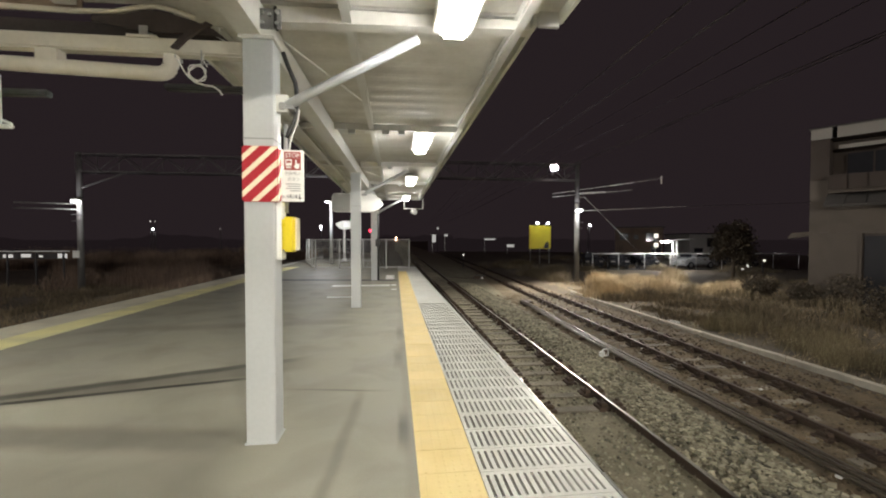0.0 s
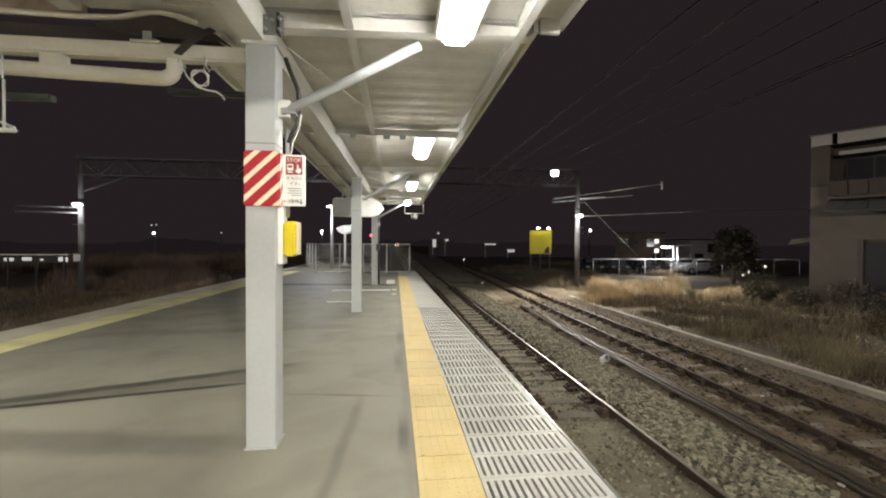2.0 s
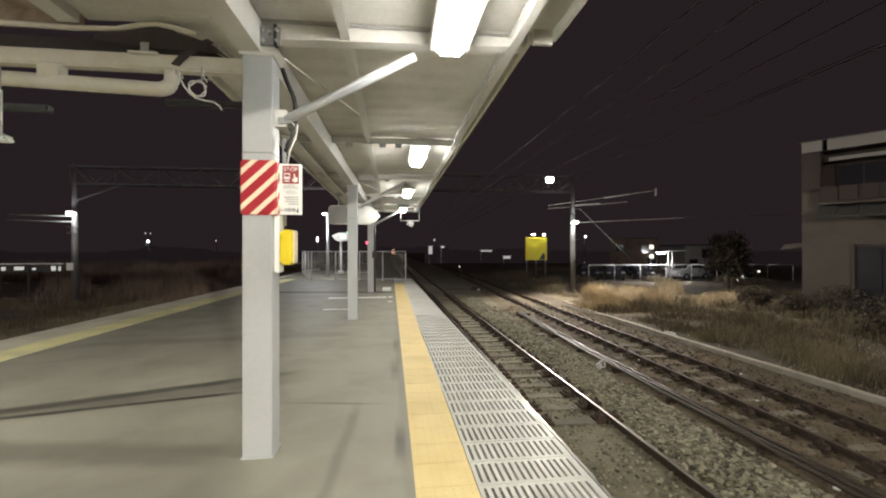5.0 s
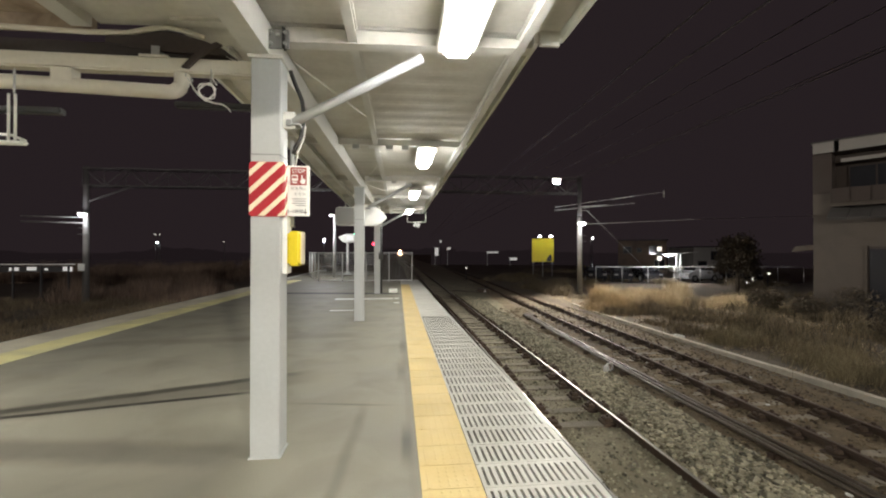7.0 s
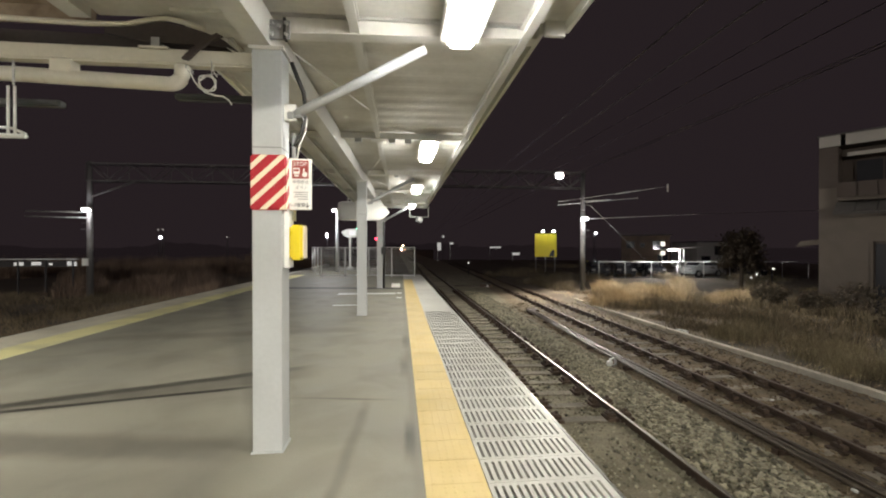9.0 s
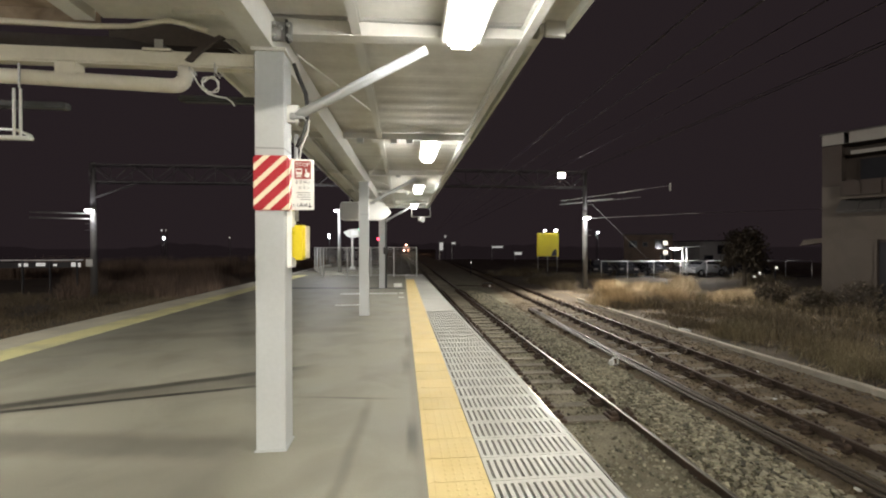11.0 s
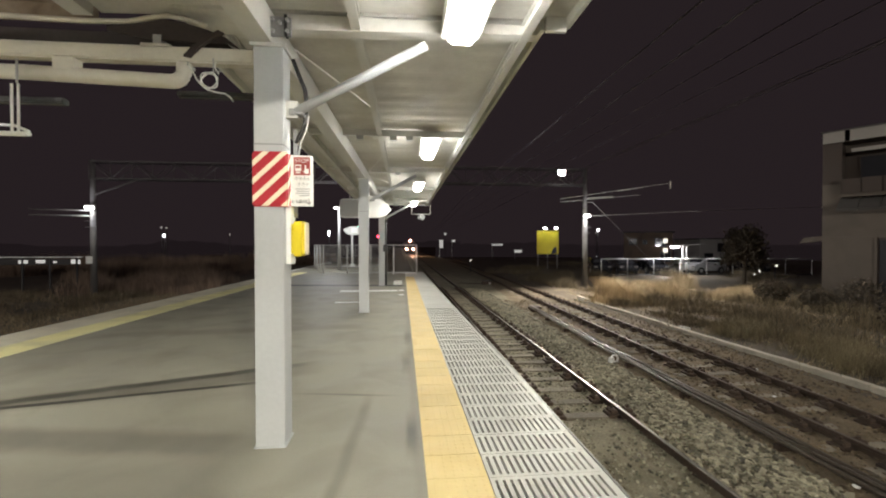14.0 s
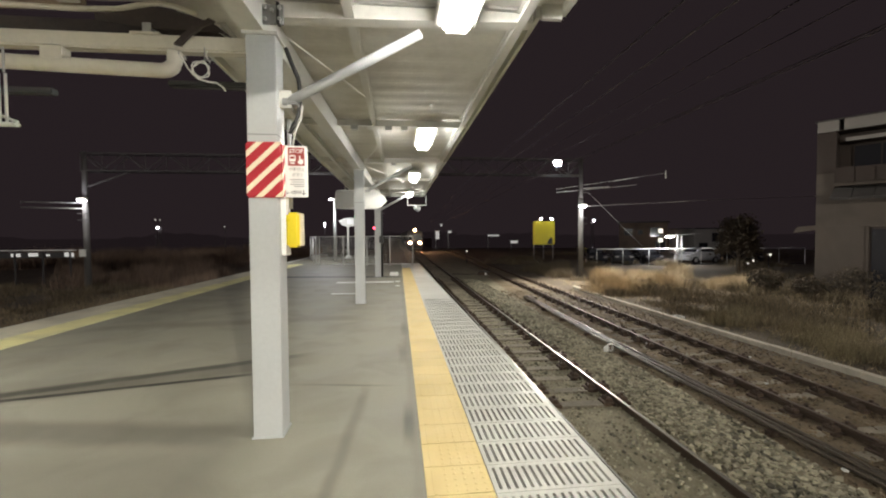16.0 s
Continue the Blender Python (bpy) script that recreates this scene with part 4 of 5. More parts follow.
def point_machine(x, y):
    """Low dark switch machine with a lever and a white plate for a glint, between the tracks."""
    p = empty("switch_machine", x, y, GROUND, "low dark switch machine with a lever between the tracks", "switch machine", rz=-6)
    box("case", (-0.42, -0.22, 0.0), (0.42, 0.22, 0.30), M_RUST, p, bevel=0.03)
    box("cover", (-0.30, -0.18, 0.302), (0.30, 0.18, 0.36), M_BLACK, p, bevel=0.02)
    tube("throw_rod", ((-0.42, 0, 0.14), (-2.2, 0.1, 0.16)), 0.03, M_ROD, p, 8)
    tube("lever", ((0.15, 0, 0.34), (0.32, 0, 0.62)), 0.022, M_RUST, p, 8)
    # white plate paints the glint on the case
    box("plate", (0.02, -0.235, 0.10), (0.16, -0.222, 0.22), M_SIGN, p)
    return p


point_machine(5.9, 28.2)


def pebble(x, y, r):
    bm = bmesh.new()
    bmesh.ops.create_icosphere(bm, subdivisions=2, radius=r)
    for v in bm.verts:
        v.co *= 1 + 0.25 * noise.noise(v.co * 30 + Vector((x, y, 0)))
        v.co.z *= 0.6
    o = part("pebble", bm, M_SIGN, None)
    o.matrix_basis = pose(x, y, GROUND + 0.10 + 0.5 * r)
    return tagged(o, "white pebble lying on the track bed", "pebble", "white pebbles")


for q in ((5.02, 4.1, 0.035), (6.55, 6.7, 0.03), (7.6, 8.2, 0.03), (6.1, 9.6, 0.025)):
    pebble(*q)


def kerb():
    k = empty("drain_kerb", label="long low concrete kerb beside the siding", category="kerb", kind="structure")
    y, i = 1.0, 0
    rnd = random.Random(3)
    while y < 20.5:
        bm = bmesh.new()
        add_box(bm, (-0.085, 0, -0.1), (0.085, 1.985, 0.125), 0.012)
        o = part("kerb_stone", bm, M_KERB, k)
        o.matrix_basis = pose(8.88 + 0.004 * max(0, y - 12) ** 2 + rnd.uniform(-0.015, 0.015), y, GROUND + rnd.uniform(-0.015, 0.015), 0, 0, rnd.uniform(-0.3, 0.3) - 0.46 * max(0, y - 11))
        y += 2.0


kerb()


# ---- loose stones and plants, joined ----
def stones(name, count, place, size, seed, label, material=None):
    rng = np.random.default_rng(seed)
    base = np.array([(x, y, z) for z in (-0.5, 0.5) for y in (-0.5, 0.5) for x in (-0.5, 0.5)])
    quads = np.array([(0, 2, 3, 1), (4, 5, 7, 6), (0, 1, 5, 4), (2, 6, 7, 3), (0, 4, 6, 2), (1, 3, 7, 5)])
    xs, ys, zs = place(rng, count)
    s = size * (0.55 + 0.9 * rng.random((count, 1, 1)) ** 1.5)
    v = base[None] * (0.65 + 0.7 * rng.random((count, 8, 3))) * s
    a = rng.random(count) * 6.28
    b = rng.random(count) * 1.2
    ca, sa, cb, sb = np.cos(a)[:, None], np.sin(a)[:, None], np.cos(b)[:, None], np.sin(b)[:, None]
    y1, z1 = v[:, :, 1] * cb - v[:, :, 2] * sb, v[:, :, 1] * sb + v[:, :, 2] * cb
    x2, y2 = v[:, :, 0] * ca - y1 * sa, v[:, :, 0] * sa + y1 * ca
    v = np.stack([x2 + xs[:, None], y2 + ys[:, None], z1 * 0.8 + zs[:, None]], 2).reshape(-1, 3)
    f = (quads[None] + 8 * np.arange(count)[:, None, None]).reshape(-1, 4)
    ob = mesh_ob(name, v.tolist(), f.tolist(), material or M_STONE)
    return tagged(ob, label, "gravel", kind="stuff")


def heap(rng, n):
    x = 4.18 + 0.30 * rng.standard_normal(n)
    x = np.clip(x, 3.58, 4.82 - 0.1 * rng.random(n))
    y = -6 + 31 * rng.random(n)
    return x, y, GROUND + 0.085 + 0.055 * np.exp(-((x - 4.25) / 0.45) ** 2) + 0.02 * rng.random(n)


def siding_grit(rng, n):
    x = 4.9 + 3.7 * rng.random(n)
    y = 1 + 19 * rng.random(n)
    return x, y, GROUND + 0.075 + 0.015 * rng.random(n)


def scatter(rng, n):
    x = 1.4 + 3.4 * rng.random(n)
    y = -3 + 22 * rng.random(n)
    return x, y, GROUND + 0.075 + 0.015 * rng.random(n)


stones("ballast", 30000, heap, 0.048, 1, "grey-brown ballast stones between the tracks")
stones("ballast", 17000, scatter, 0.026, 2, "scattered ballast stones on the track bed")
stones("ballast", 9000, siding_grit, 0.030, 5, "rusty ballast stones round the siding", M_RUSTSTONE)


def blades(name, clumps, per, height, spread, material, seed, label, width=0.012, bend=0.5):
    rng = np.random.default_rng(seed)
    n = len(clumps) * per
    c = np.repeat(np.array([q[:3] for q in clumps]), per, 0)
    hs = np.repeat(np.array([q[3] for q in clumps]), per)
    root = c + np.concatenate([rng.standard_normal((n, 2)) * spread, np.zeros((n, 1))], 1)
    h = hs * height * (0.45 + 0.7 * rng.random(n))
    a = rng.random(n) * 6.283
    lean = bend * h * rng.random(n) ** 0.7
    d = np.stack([np.cos(a), np.sin(a), np.zeros(n)], 1)
    w = np.stack([-np.sin(a + 0.8), np.cos(a + 0.8), np.zeros(n)], 1) * (width * (0.6 + 0.8 * rng.random(n)))[:, None]
    up = np.array([0, 0, 1.0])
    mid = root + d * (lean * 0.3)[:, None] + up * (h * 0.6)[:, None]
    tip = root + d * lean[:, None] + up * h[:, None]
    v = np.stack([root - w, root + w, mid + w * 0.7, mid - w * 0.7, tip], 1).reshape(-1, 3)
    k = 5 * np.arange(n)
    f = [(i, i + 1, i + 2, i + 3) for i in k] + [(i + 3, i + 2, i + 4) for i in k]
    return tagged(mesh_ob(name, v.tolist(), f, material), label, "grass", kind="stuff")


rnd = random.Random(11)
G2 = GROUND + 0.10
dry, weeds, low, reeds, litter = [], [], [], [], []


def tufts(out, centres, count, spread, z, lo, hi):
    """Plants gathered round a few centres, with gaps between."""
    for cx, cy in centres:
        k = rnd.uniform(lo, hi)
        for i in range(count):
            out.append((cx + rnd.gauss(0, spread), cy + rnd.gauss(0, spread), z, k * rnd.uniform(0.75, 1.15)))


tufts(dry, [(rnd.uniform(0.47 * y + 0.7, 0.72 * y), y) for y in (rnd.uniform(17.8, 24.5) for i in range(17))], 6, 0.26, G2, 0.35, 1.35)
tufts(weeds, [(rnd.uniform(0.47 * y + 0.5, 0.75 * y), y) for y in (rnd.uniform(17, 24) for i in range(20))], 5, 0.22, G2, 0.3, 1.1)
tufts(weeds, [(rnd.uniform(9.9, 10.8), rnd.uniform(24, 31)) for i in range(9)], 5, 0.3, G2, 0.7, 1.1)
tufts(weeds, [(rnd.uniform(10.5, 18.5), rnd.uniform(9.5, 18)) for i in range(26)], 5, 0.32, G2, 0.25, 0.8)
tufts(dry, [(15.9, 19.0), (16.7, 19.2), (17.4, 19.6), (18.2, 20.2)], 7, 0.35, G2, 0.5, 0.8)
tufts(weeds, [(rnd.uniform(9.8, 12 + y * 0.62), y) for y in (rnd.uniform(11, 38) for i in range(40))], 5, 0.4, G2, 0.35, 1.15)
tufts(low, [(rnd.uniform(9.8, 12.6), rnd.uniform(4.5, 13)) for i in range(8)], 6, 0.2, G2, 0.3, 0.9)
tufts(low, [(9.8, 11.2), (10.2, 11.5), (9.8, 8.0), (10.1, 7.4), (10.8, 9.8)], 6, 0.2, G2, 0.7, 1.15)
tufts(weeds, [(rnd.uniform(-0.95 * y, -0.45 * y), y) for y in (rnd.uniform(13, 27) for i in range(55))], 4, 0.6, GROUND, 0.2, 0.6)
tufts(weeds, [(rnd.uniform(9.6, 10.8), rnd.uniform(4, 24)) for i in range(18)], 4, 0.2, G2 - 0.04, 0.2, 0.5)
for i in range(110):
    low.append((rnd.uniform(1.6, 2.2) if i % 3 else rnd.uniform(3.6, 4.9), rnd.uniform(2, 14), GROUND + 0.06, rnd.uniform(0.06, 0.16)))
tufts(reeds, [(rnd.uniform(-45, -12), rnd.uniform(38, 75)) for i in range(60)], 6, 1.0, GROUND, 0.8, 1.5)
tufts(weeds, [(rnd.uniform(11, 45), rnd.uniform(34, 60)) for i in range(30)], 5, 1.0, G2, 0.6, 1.1)
tufts(reeds, [(rnd.uniform(-0.72 * y, -0.42 * y), y) for y in (rnd.uniform(25, 42) for i in range(34))], 5, 0.55, GROUND, 0.55, 1.1)
for i in range(420):
    y = rnd.uniform(5, 24)
    litter.append((rnd.uniform(9.2, 11.0 + 0.5 * y), y, G2 + 0.01, rnd.uniform(0.4, 1.4)))
blades("fallen_straw", litter, 26, 0.085, 0.30, M_DRY, 6, "fallen dry straw and twigs lying on the verge", 0.008, 4.5)
blades("dry_grass", dry, 170, 0.72, 0.26, M_DRY, 1, "tall golden dry grass beside the siding", 0.010, 0.7)
blades("weeds", weeds, 75, 0.62, 0.32, M_WEED, 2, "dark wild weeds on the railway verge", 0.011, 0.9)
blades("low_weeds", low, 130, 0.45, 0.26, M_GREEN, 3, "low green and brown weeds beside the kerb", 0.0055, 0.9)
blades("reeds", reeds, 70, 1.25, 0.35, M_REED, 4, "pale reeds on the far verge beyond the platform", 0.012, 0.5)


def bush(x, y, z, r, seed, h=None):
    rng = np.random.default_rng(seed)
    b = empty("bush", x, y, z, "dark leafless-looking shrub among the grass", "bush", "shrubs")
    bm = bmesh.new()
    for k in range(7):
        a = k * 0.9
        add_tube(bm, ((0, 0, 0), (r * 0.4 * math.cos(a), r * 0.4 * math.sin(a), r * 0.6), (r * 0.8 * math.cos(a), r * 0.8 * math.sin(a), r * 1.1)), 0.03, 5, r2=0.008)
    part("stems", bm, M_BARK, b)
    n = 1500
    d = rng.standard_normal((n, 3))
    d /= np.linalg.norm(d, axis=1)[:, None]
    p = d * (r * (0.45 + 0.6 * rng.random((n, 1)))) * np.array([1, 1, 0.75]) + np.array([0, 0, r * 0.8])
    p[:, 2] = np.abs(p[:, 2])
    leaf_cloud("leaves", p, 0.06, rng, b)
    return b


def leaf_cloud(name, p, size, rng, parent):
    n = len(p)
    u = rng.standard_normal((n, 3))
    u /= np.linalg.norm(u, axis=1)[:, None]
    w = np.cross(u, rng.standard_normal((n, 3)))
    w /= np.linalg.norm(w, axis=1)[:, None]
    s = size * (0.6 + 0.8 * rng.random((n, 1)))
    v = np.stack([p - u * s, p + w * s * 0.45, p + u * s, p - w * s * 0.45], 1).reshape(-1, 3)
    f = [(4 * i, 4 * i + 1, 4 * i + 2, 4 * i + 3) for i in range(n)]
    return mesh_ob(name, v.tolist(), f, M_LEAF, parent)


for i, (x, y, r) in enumerate(((13.7, 26.5, 0.5), (16.9, 17.5, 0.7), (18.6, 15.0, 0.9), (15.2, 10.8, 0.9), (17.0, 15.4, 0.6))):
    bush(x, y, G2, r, 20 + i)


def tree(x, y, z, h, r, seed):
    rng = np.random.default_rng(seed)
    t = empty("tree", x, y, z, "dark leafy garden tree beside the house", "tree", "trees")
    bm = bmesh.new()
    add_tube(bm, ((0, 0, 0), (0.06, 0.02, h * 0.3), (0.0, 0.05, h * 0.6), (0.08, 0.0, h * 0.9)), 0.14, 8, r2=0.03)
    part("trunk", bm, M_BARK, t, smooth=True)
    cs = []
    for k in range(16):
        a, q = k * 2.4, 0.35 + 0.6 * (k / 16)
        e = Vector((math.cos(a) * r * (1.1 - 0.7 * q), math.sin(a) * r * (1.1 - 0.7 * q), h * q + 0.4))
        bm = bmesh.new()
        add_tube(bm, (Vector((0.02, 0.02, h * q * 0.85)), e * 0.55 + Vector((0, 0, h * q * 0.42)), e), 0.04, 5, r2=0.01)
        part("limb", bm, M_BARK, t)
        cs.append(e)
    n = 5000
    c = np.array([tuple(q) for q in cs])[rng.integers(0, len(cs), n)]
    p = c + rng.standard_normal((n, 3)) * np.array([0.34, 0.34, 0.28]) * r * 0.75
    leaf_cloud("crown", p, 0.10, rng, t)
    return t


tree(21.3, 24.0, G2, 3.3, 1.0, 5)


# ---- gantry with floodlight ----
def gantry():
    g = empty("catenary_gantry", 0, 25, 0, "grey steel lattice gantry spanning the tracks", "gantry")
    for x, lo in ((-17.15, GROUND), (11.4, G2)):
        # paler below and darker on top: the lamp's light put into the colour
        tube("column", ((x, 0, lo), (x, 0, 3.8)), 0.16, M_COLUMN, g, 12, r2=0.14)
        tube("unlit_column_top", ((x, 0, 3.8), (x, 0, 6.3)), 0.14, M_GANTRY, g, 12, r2=0.12)
    for dy in (-0.3, 0.3):
        for z in (5.2, 6.15):
            box("chord", (-17.15, dy - 0.035, z - 0.035), (11.4, dy + 0.035, z + 0.035), M_GANTRY, g)
    n = 26
    w = 28.7 / n
    for i in range(n):
        x = -17.15 + i * w
        a, b = (5.2, 6.15) if i % 2 else (6.15, 5.2)
        for dy in (-0.3, 0.3):
            tube("lattice_bar", ((x, dy, a), (x + w, dy, b)), 0.028, M_GANTRY, g, 5)
        tube("lattice_post", ((x, -0.3, 5.2), (x, -0.3, 6.15)), 0.02, M_GANTRY, g, 5)
    tube("stay_arm", ((11.4, 0, 4.157), (11.95, 0, 4.157)), 0.03, M_COLUMN, g, 6)
    tube("knee_brace", ((-17.15, 0, 4.3), (-14.8, 0, 5.2)), 0.05, M_GANTRY, g, 8)
    for z in (3.45, 3.15):
        tube("cable_arm", ((-17.15, 0, z), (-20.6, 0.2, z + 0.08)), 0.035, M_GALV, g, 6)
    return g


gantry()


def floodlight(x, y, z, mast=False):
    f = empty("floodlight", x, y, z, "bright white floodlight on the gantry or an added unseen mast", "floodlight")
    prism("housing", ((-0.2, -0.12), (0.2, -0.12), (0.26, 0.16), (-0.26, 0.16)), "y", -0.02, 0.18, M_GALV, f, bevel=0.01)
    box("lens", (-0.2, -0.045, -0.13), (0.2, -0.022, 0.15), M_FLOOD, f, bevel=0.008, label="glowing floodlight lens")
    tube("bracket", ((0, 0.1, -0.12), (0, 0.25, -0.4)), 0.03, M_GALV, f, 8)
    if mast:
        tube("mast", ((0, 0.25, GROUND - z), (0, 0.25, -0.3)), 0.12, M_GALV, f, 10)
    return f


floodlight(9.69, 24.5, 5.86)


def spot(name, eye, target, power, size, angle, colour=(0.97, 0.98, 1.0)):
    d = bpy.data.lights.new(name, "SPOT")
    d.energy, d.shadow_soft_size, d.spot_size, d.spot_blend, d.color = power, size, radians(angle), 0.8, colour
    o = new(name, d)
    o.matrix_basis = look(eye, target)
    return o


spot("floodlight_beam", (9.69, 23.9, 5.6), (12.0, 18.0, -1.2), 6400, 0.15, 136, (1.0, 0.95, 0.85))
# two unseen floodlights on masts behind, added to brighten verges and house
floodlight(9.69, -22.0, 5.86, True)
spot("floodlight_beam", (9.69, -22.3, 5.7), (11.5, 3.0, -1.2), 30000, 0.15, 110, (1.0, 0.945, 0.82))
floodlight(-15.0, -22.0, 5.86, True)
spot("floodlight_beam", (-15.0, -22.3, 5.7), (-23.0, 6.0, -1.2), 34000, 0.15, 72, (1.0, 0.93, 0.84))


def column_lamp(x, y, z, power):
    c = empty("column_lamp", x, y, z, "small lit lamp clamped to a gantry column", "lamp", "column lamps")
    box("head", (-0.22, -0.40, 0.0), (0.22, -0.16, 0.10), M_WHITE, c, bevel=0.02)
    box("lens", (-0.18, -0.385, -0.07), (0.18, -0.18, -0.001), M_SMALL, c, bevel=0.02, label="glowing lens")
    box("bracket", (-0.14, -0.18, 0.02), (0.14, -0.10, 0.08), M_GALV, c)
    for z2 in (-0.75, -1.1):
        box("rung", (-0.30, -0.20, z2), (0.30, -0.16, z2 + 0.03), M_GANTRY, c)
    d = bpy.data.lights.new("column_lamp_light", "POINT")
    d.energy, d.shadow_soft_size, d.color = power, 0.1, (0.97, 0.98, 1)
    o = new("column_lamp_light", d)
    o.matrix_basis = pose(x, y - 0.62, z - 0.16)
    return c


column_lamp(-17.15, 25, 3.6, 60)
column_lamp(11.4, 25, 3.3, 90)
tagged(box("column_plate", (-17.42, 24.78, 0.5), (-17.10, 24.84, 0.9), M_SIGN), "small pale plate on the gantry column", "plate")


# ---- overhead wires ----
def wire(pts, r, material=None):
    bm = bmesh.new()
    add_tube(bm, pts, r, 5)
    return tagged(part("overhead_wire", bm, material or M_WIRE, None), "thin overhead line wire above the tracks", "wire", "overhead wires")


def sag(a, b, s, n=12):
    a, b = Vector(a), Vector(b)
    return [a.lerp(b, i / n) - Vector((0, 0, s * 4 * (i / n) * (1 - i / n))) for i in range(n + 1)]


for x, z in ((2.95, 4.32), (3.1, 3.98), (6.4, 5.55), (6.3, 4.4), (7.7, 5.05), (8.3, 6.02)):
    wire(sag((x, -20, z), (x + 0.8, 25, z + 0.1), 0.12, 16), 0.014)
    wire(sag((x + 0.8, 25, z + 0.1), (x + 3, 80, z + 0.1), 0.12, 10), 0.010)
for z0, x1, z1 in ((4.35, 17.2, 5.45), (4.15, 15.2, 4.68)):
    wire(((9.8, 25, z0), (x1, 25.2, z1)), 0.014, M_FENCE)
    tagged(tube("line_insulator", ((x1 - 3.6, 25.1, z0 + (z1 - z0) * 0.50), (x1 - 1.9, 25.15, z0 + (z1 - z0) * 0.74)), 0.024, M_SIGN, seg=8), "white insulator on an overhead wire", "insulator", "insulators")
tagged(tube("post_insulator", ((17.2, 25.2, 5.1), (17.2, 25.2, 5.6)), 0.05, M_SIGN, seg=8), "white upright insulator on an overhead wire", "insulator", "insulators")
wire(((11.4, 25, 3.28), (20.0, 26, 3.75), (34, 30, 4.5)), 0.018, M_FENCE)
tagged(tube("utility_pole", ((34, 30.1, G2), (34, 30.1, 5.2)), 0.12, M_BROWN, r2=0.09), "dark utility pole beyond the verge", "pole")
wire(((11.89, 25, 4.157), (31.2, 48.2, G2)), 0.014, M_FENCE)


# ---- far side, beyond the verge ----
def yellow_board():
    b = empty("yellow_board", 16.2, 45, G2, "yellow notice board on posts lit by two lamps", "board")
    box("panel", (-1.25, -0.04, 1.65), (1.25, 0.04, 4.25), M_YSIGN, b, bevel=0.02)
    for x in (-1.1, 0.0, 1.1):
        tube("leg", ((x, 0.1, 0), (x, 0.1, 4.2)), 0.06, M_GALV, b, 8)
    for x in (-0.6, 0.6):
        tube("arm", ((x, 0, 4.2), (x, -0.8, 4.55)), 0.025, M_GALV, b, 6)
        box("lamp", (x - 0.14, -0.95, 4.42), (x + 0.14, -0.75, 4.56), M_SMALL, b, bevel=0.02, label="small glowing lamp")
        spot("board_light", (16.2 + x, 44.1, G2 + 4.5), (16.2 + x, 45, G2 + 2.6), 330, 0.06, 110)
    prism("dark_patch", ((0.35, 1.7), (1.0, 1.7), (1.0, 2.3), (0.85, 2.5), (0.55, 2.2)), "y", -0.046, -0.041, M_BLACK, b)
    return b


yellow_board()


def boundary_fence():
    for i in range(8):
        a = Vector((17.25 + i * 2.27, 34.6 - i * 0.235, G2))
        fence_panel("boundary_fence", a, a + Vector((2.27, -0.235, 0)), 1.45, "pale steel boundary fence of the car park", 2, 0.2, "boundary fence panels", M_SIGN, 0.05, M_GANTRY)


boundary_fence()


def car(x, y, rz, material, label, length=4.2):
    c = empty("car", x, y, G2, label, "car", "parked cars", rz=rz)
    k = length / 4.2
    side = [(-2.05 * k, 0.28), (-2.1 * k, 0.62), (-1.95 * k, 0.86), (-1.15 * k, 0.98), (-0.55 * k, 1.42), (0.7 * k, 1.5), (1.55 * k, 1.38), (1.95 * k, 0.98), (2.08 * k, 0.7), (2.05 * k, 0.28)]
    bm = bmesh.new()
    rows = []
    n = len(side)
    for yy in (-0.84, 0.84):
        rows.append([bm.verts.new((a, yy * (0.80 if b > 1.1 else 1.0), b)) for a, b in side])
    bm.faces.new(rows[0])
    bm.faces.new(rows[1][::-1])
    for i in range(n):
        j = (i + 1) % n
        bm.faces.new((rows[0][j], rows[0][i], rows[1][i], rows[1][j]))
    bmesh.ops.bevel(bm, geom=bm.edges[:], offset=0.06, segments=2, affect="EDGES")
    part("body", bm, material, c)
    for s in (-1, 1):
        prism("side_window", ((-0.85 * k, 1.0), (-0.45 * k, 1.36), (0.65 * k, 1.42), (1.4 * k, 1.3), (1.6 * k, 1.02)), "y", s * 0.70, s * 0.785, M_GLASS, c)
    prism("windscreen", ((-0.58, 1.05), (0.58, 1.05), (0.5, 1.36), (-0.5, 1.36)), "x", -1.13 * k, -0.7 * k, M_GLASS, c)
    prism("rear_window", ((-0.58, 1.05), (0.58, 1.05), (0.5, 1.33), (-0.5, 1.33)), "x", 1.5 * k, 1.95 * k, M_GLASS, c)
    for s in (-0.62, 0.62):
        box("headlight", (-2.11 * k, s - 0.16, 0.62), (-1.98 * k, s + 0.16, 0.76), M_TRIMW, c, bevel=0.02)
        box("tail_light", (1.98 * k, s - 0.12, 0.70), (2.10 * k, s + 0.12, 0.88), M_SIGNRED, c, bevel=0.02)
    for wx in (-1.3 * k, 1.3 * k):
        for s in (-0.80, 0.80):
            w = part("wheel", cyl_bm((wx, s - 0.1, 0.31), (wx, s + 0.1, 0.31), 0.31, 16), M_BLACK, c)
            part("rim", cyl_bm((wx, s - 0.105, 0.31), (wx, s + 0.105, 0.31), 0.19, 12), M_GALV, w)
    return c


def cyl_bm(a, b, r, seg):
    bm = bmesh.new()
    add_tube(bm, (a, b), r, seg)
    return bm


car(18.4, 37.9, 80, M_CAR, "dark parked car behind the boundary fence")
car(20.9, 37.6, 75, M_CAR, "dark parked car behind the boundary fence")
car(23.3, 37.3, 84, M_CAR, "dark parked car behind the boundary fence")
car(28.0, 36.2, 8, M_CARW, "white parked car behind the boundary fence", 3.6)
